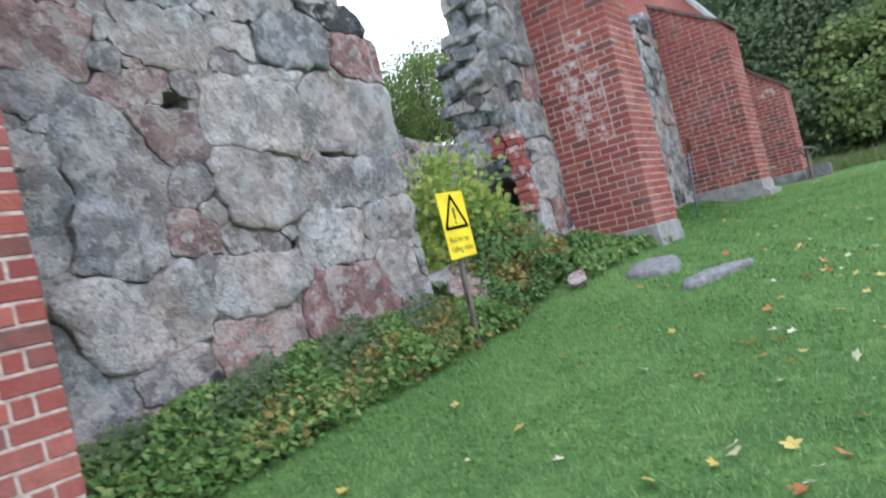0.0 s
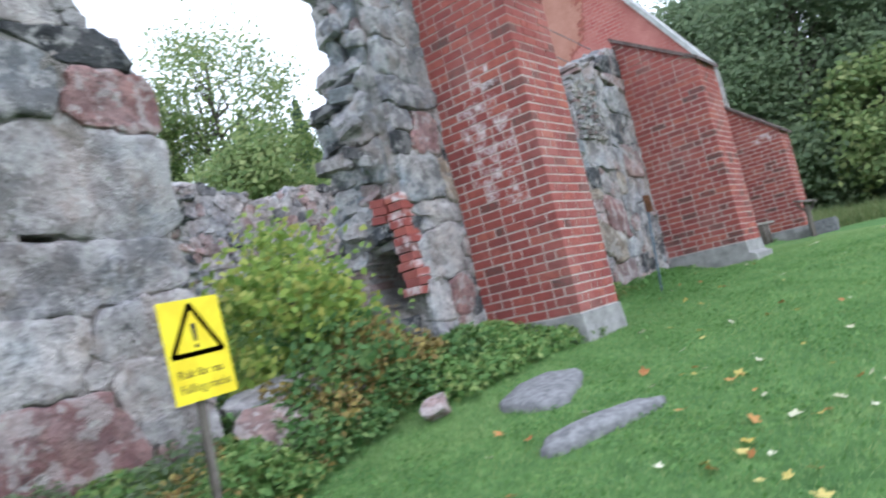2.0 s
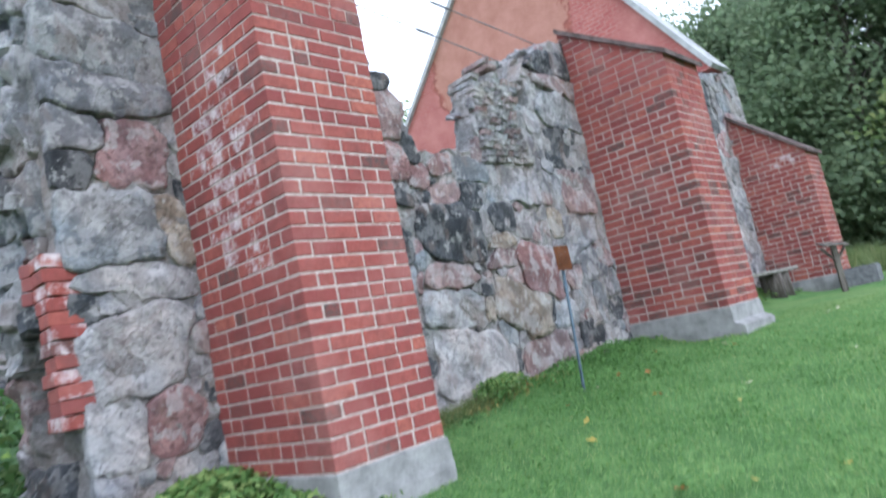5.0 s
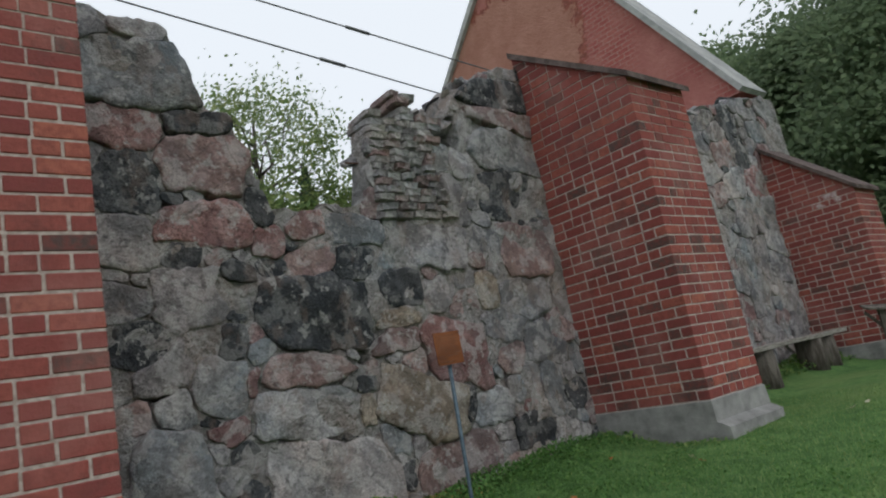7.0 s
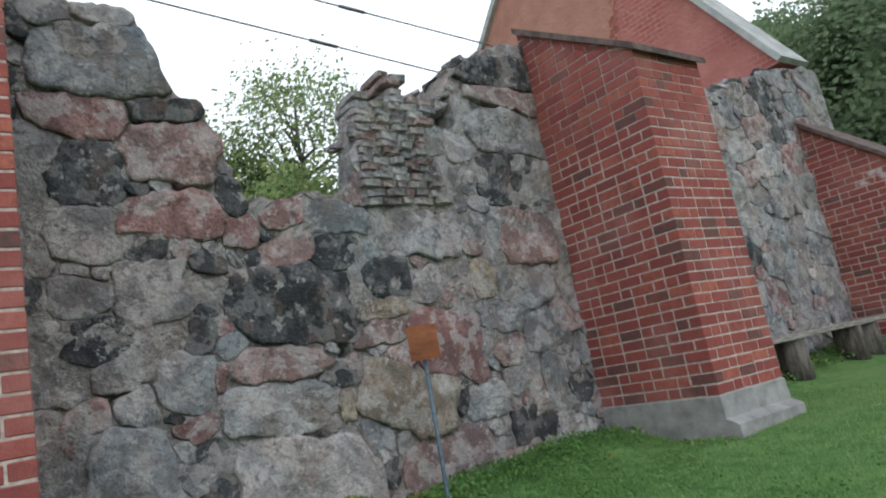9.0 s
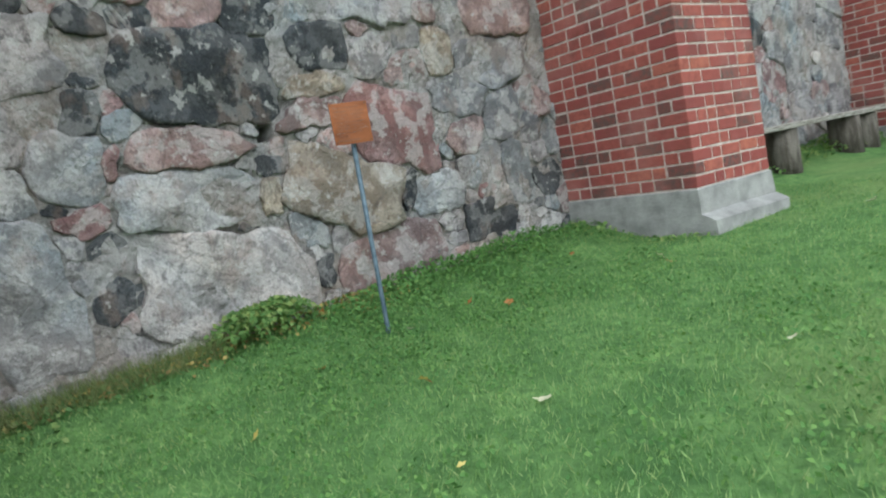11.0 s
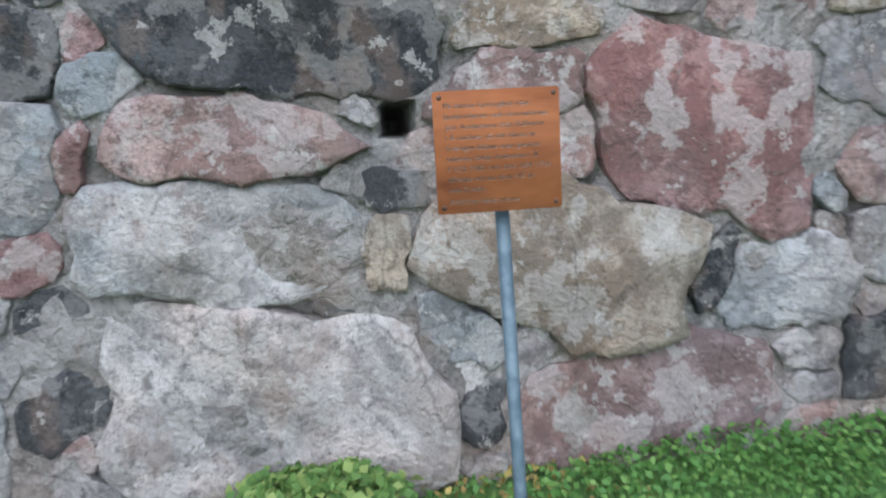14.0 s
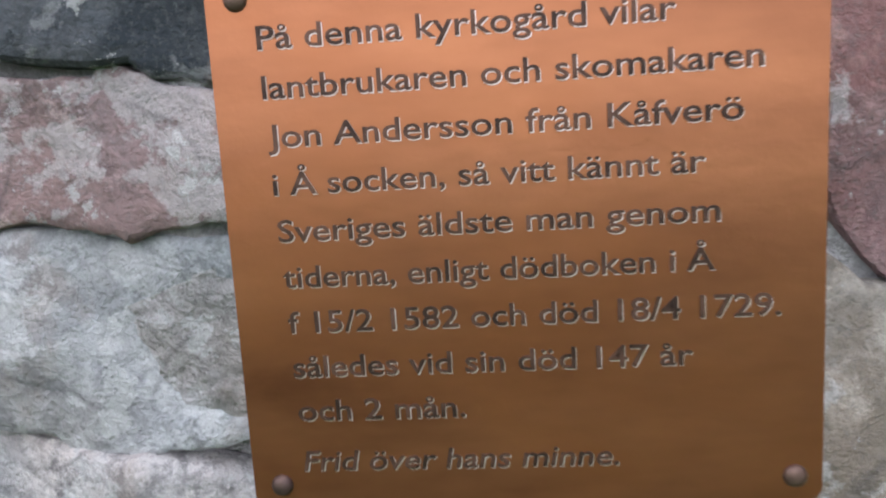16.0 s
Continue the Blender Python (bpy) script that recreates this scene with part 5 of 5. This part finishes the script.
put_at(broadleaf("deciduous_tree", "olive green birch in front of the dark wood", 8.5, 0.8, 2.6, 10000, 0.26, LEAF_LIGHT, 88, spread=0.7), 1.6, 38.5)
olive = put_at(broadleaf("deciduous_tree", "grey-green willow at the wood edge", 8.0, 0.6, 2.6, 9000, 0.28, LEAF_LIGHT, 89, spread=0.75), -1.6, 38.8)
copy_thing(olive, Matrix.Translation((4.6, 39.0, 0.85)) @ Euler((0, 0, 2)).to_matrix().to_4x4())
thicket = put_at(broadleaf("woodland_shrub", "dark green shrub closing the wood edge", 4.2, 0.0, 2.4, 11000, 0.2, LEAF_DARK, 95, "shrub"), -14, 41)
for k in range(16):
    x, y = -12.5 + 1.9 * k, 40.5 + 1.6 * math.sin(k * 2.4)
    copy_thing(thicket, Matrix.Translation((x, y, ground_z(x, y) - 0.1)) @ Euler((0, 0, k * 2.2)).to_matrix().to_4x4())
for k, (x, y, s) in enumerate(((-38.5, 34.5, 1.0), (-32, 40, 0.75), (-27, 38, 0.72), (-23.5, 41, 0.74), (-30, 36.5, 0.68), (-41, 30, 0.95))):
    ob = copy_thing(pine, Matrix.Translation((x, y, ground_z(x, y) - 0.1)) @ Euler((0, 0, k * 2.1)).to_matrix().to_4x4())
    ob.scale = (s, s, s)
for k, (x, y, s) in enumerate(((-33.5, 19.5, 0.95), (-36, 23.5, 0.95), (-31, 14.5, 0.8), (-38, 11, 1.0), (-29, 25.0, 0.62), (-34, 6, 0.9), (-24, 35, 0.78), (-28, 34, 0.75), (-20.5, 38, 0.8), (-25, 41, 0.85), (-31.5, 32.5, 0.8), (-17, 40, 0.8))):
    ob = copy_thing(airy if k % 3 < 2 else leafy[1], Matrix.Translation((x, y, ground_z(x, y) - 0.1)) @ Euler((0, 0, k * 1.7)).to_matrix().to_4x4())
    ob.scale = (s, s, s * 0.86)


def grass_blades(name, x, y, height, width, mat, seed):
    r = np.random.default_rng(seed)
    n = len(x)
    a = r.uniform(0, 2 * np.pi, n)
    h = height * r.uniform(0.5, 1.2, n)
    z = ground(x, y) - 0.004
    dx, dy = np.cos(a) * width / 2, np.sin(a) * width / 2
    lean = r.normal(size=(n, 2)) * h[:, None] * 0.45
    v = np.stack([np.stack([x - dx, y - dy, z], 1), np.stack([x + dx, y + dy, z], 1), np.stack([x + lean[:, 0], y + lean[:, 1], z + h], 1)], 1)
    return mesh_fast(name, v.reshape(-1, 3), np.arange(3 * n).reshape(n, 3), mat)


r = np.random.default_rng(101)
n = 380000
x, y = r.uniform(-4.2, 3.2, n), r.uniform(0.5, 19, n)
keep = r.uniform(0, 1, n) < np.clip(1.15 - (y - 8) / 14, 0.25, 1)
tagged(new("grass", grass_blades("grass", x[keep], y[keep], 0.042, 0.0058, BLADE, 102)), "short mown green grass blades", "grass", kind="stuff")
n = 70000
x, y = r.uniform(-3.6, 2.6, n), r.uniform(0.8, 16, n)
patchy = np.sin(x * 3.1 + 1.3 * np.sin(y * 2.1)) * np.sin(y * 2.7 + 1.1 * np.sin(x * 1.9)) + 0.5 * np.sin(7 * x + 5 * y)
keep = patchy + r.normal(0, 0.5, n) > 0.1
c = np.stack([x[keep], y[keep], ground(x[keep], y[keep]) + r.uniform(0.012, 0.04, int(keep.sum()))], 1)
tagged(new("clover", leaves("clover", c, r.uniform(0.016, 0.034, len(c)), CLOVER, 104)), "patches of clover and small weeds in the lawn", "weeds", kind="stuff")
n = 2600
x, y = r.uniform(-4.36, -4.02, n), r.uniform(11.1, 12.75, n)
tagged(new("rough_grass", grass_blades("rough_grass", x, y, 0.15, 0.006, TALLGRASS, 105)), "uncut brownish grass along the wall foot", "grass", kind="stuff")
n = 30000
x, y = r.uniform(-16, 14, n), r.uniform(29, 37, n)
tagged(new("tall_grass", grass_blades("tall_grass", x, y, 0.75, 0.03, TALLGRASS, 103)), "uncut yellowish tall grass before the wood", "grass", kind="stuff")


def fallen_leaf(mat, seed):
    """A curled five-lobed maple leaf, about 1 across."""
    r = np.random.default_rng(seed)
    pts = []
    for k in range(20):
        a = 2 * math.pi * k / 20
        q = 0.5 * (0.76 + 0.24 * math.cos(5 * (a - math.pi / 2)) * (1 if math.sin(a) > -0.6 else 0.4))
        u, v = q * math.cos(a), q * math.sin(a)
        pts.append((u, v, 0.16 * (u * u + v * v) * 4 * (0.5 + 0.5 * math.sin(2 * a + seed)) + 0.03))
    return mesh_of("fallen_leaf", pts + [(0, 0, 0.02)], [(k, (k + 1) % 20, 20) for k in range(20)], mat)


leaf_meshes = [fallen_leaf(m, k) for k, m in enumerate(FALLEN)]
words = ("yellow", "pale straw-coloured", "orange-brown")


def drop_leaf(x, y, kind, q):
    ob = new("fallen_leaf", leaf_meshes[kind])
    ob.matrix_basis = Matrix.Translation((x, y, ground_z(x, y) + 0.022)) @ Euler((r.normal(0, 0.3), r.normal(0, 0.3), r.uniform(0, 6))).to_matrix().to_4x4() @ Matrix.Diagonal((q, q * r.uniform(0.7, 1), q, 1))
    tagged(ob, "curled " + words[kind] + " maple leaf on the grass", "leaf", "fallen leaves on the lawn")


for x, y, kind in ((-4.08, 12.48, 0), (-4.16, 12.56, 0), (-3.53, 14.37, 2), (-3.23, 14.5, 2), (-3.39, 13.06, 2), (-4.15, 13.5, 2), (0.24, 8.74, 2), (-0.24, 7.25, 1), (-1.1, 7.16, 2), (-1.8, 7.25, 1), (-1.53, 7.79, 1), (-0.5, 11.08, 0)):
    drop_leaf(x, y, kind, 0.085)
for k in range(290):
    kind = int(r.choice(3, p=(0.36, 0.36, 0.28)))
    if k < 150:
        y, x = r.uniform(2.4, 8.0), r.uniform(-0.8, 2.0)
    elif k < 260:
        y = r.uniform(1.6, 10.5)
        x = r.uniform(-2.9 if y < 6 else -2.3, 2.2)
    else:
        y, x = r.uniform(10, 18), r.uniform(-3.9, 1.0)
    drop_leaf(x, y, kind, r.uniform(0.05, 0.11))
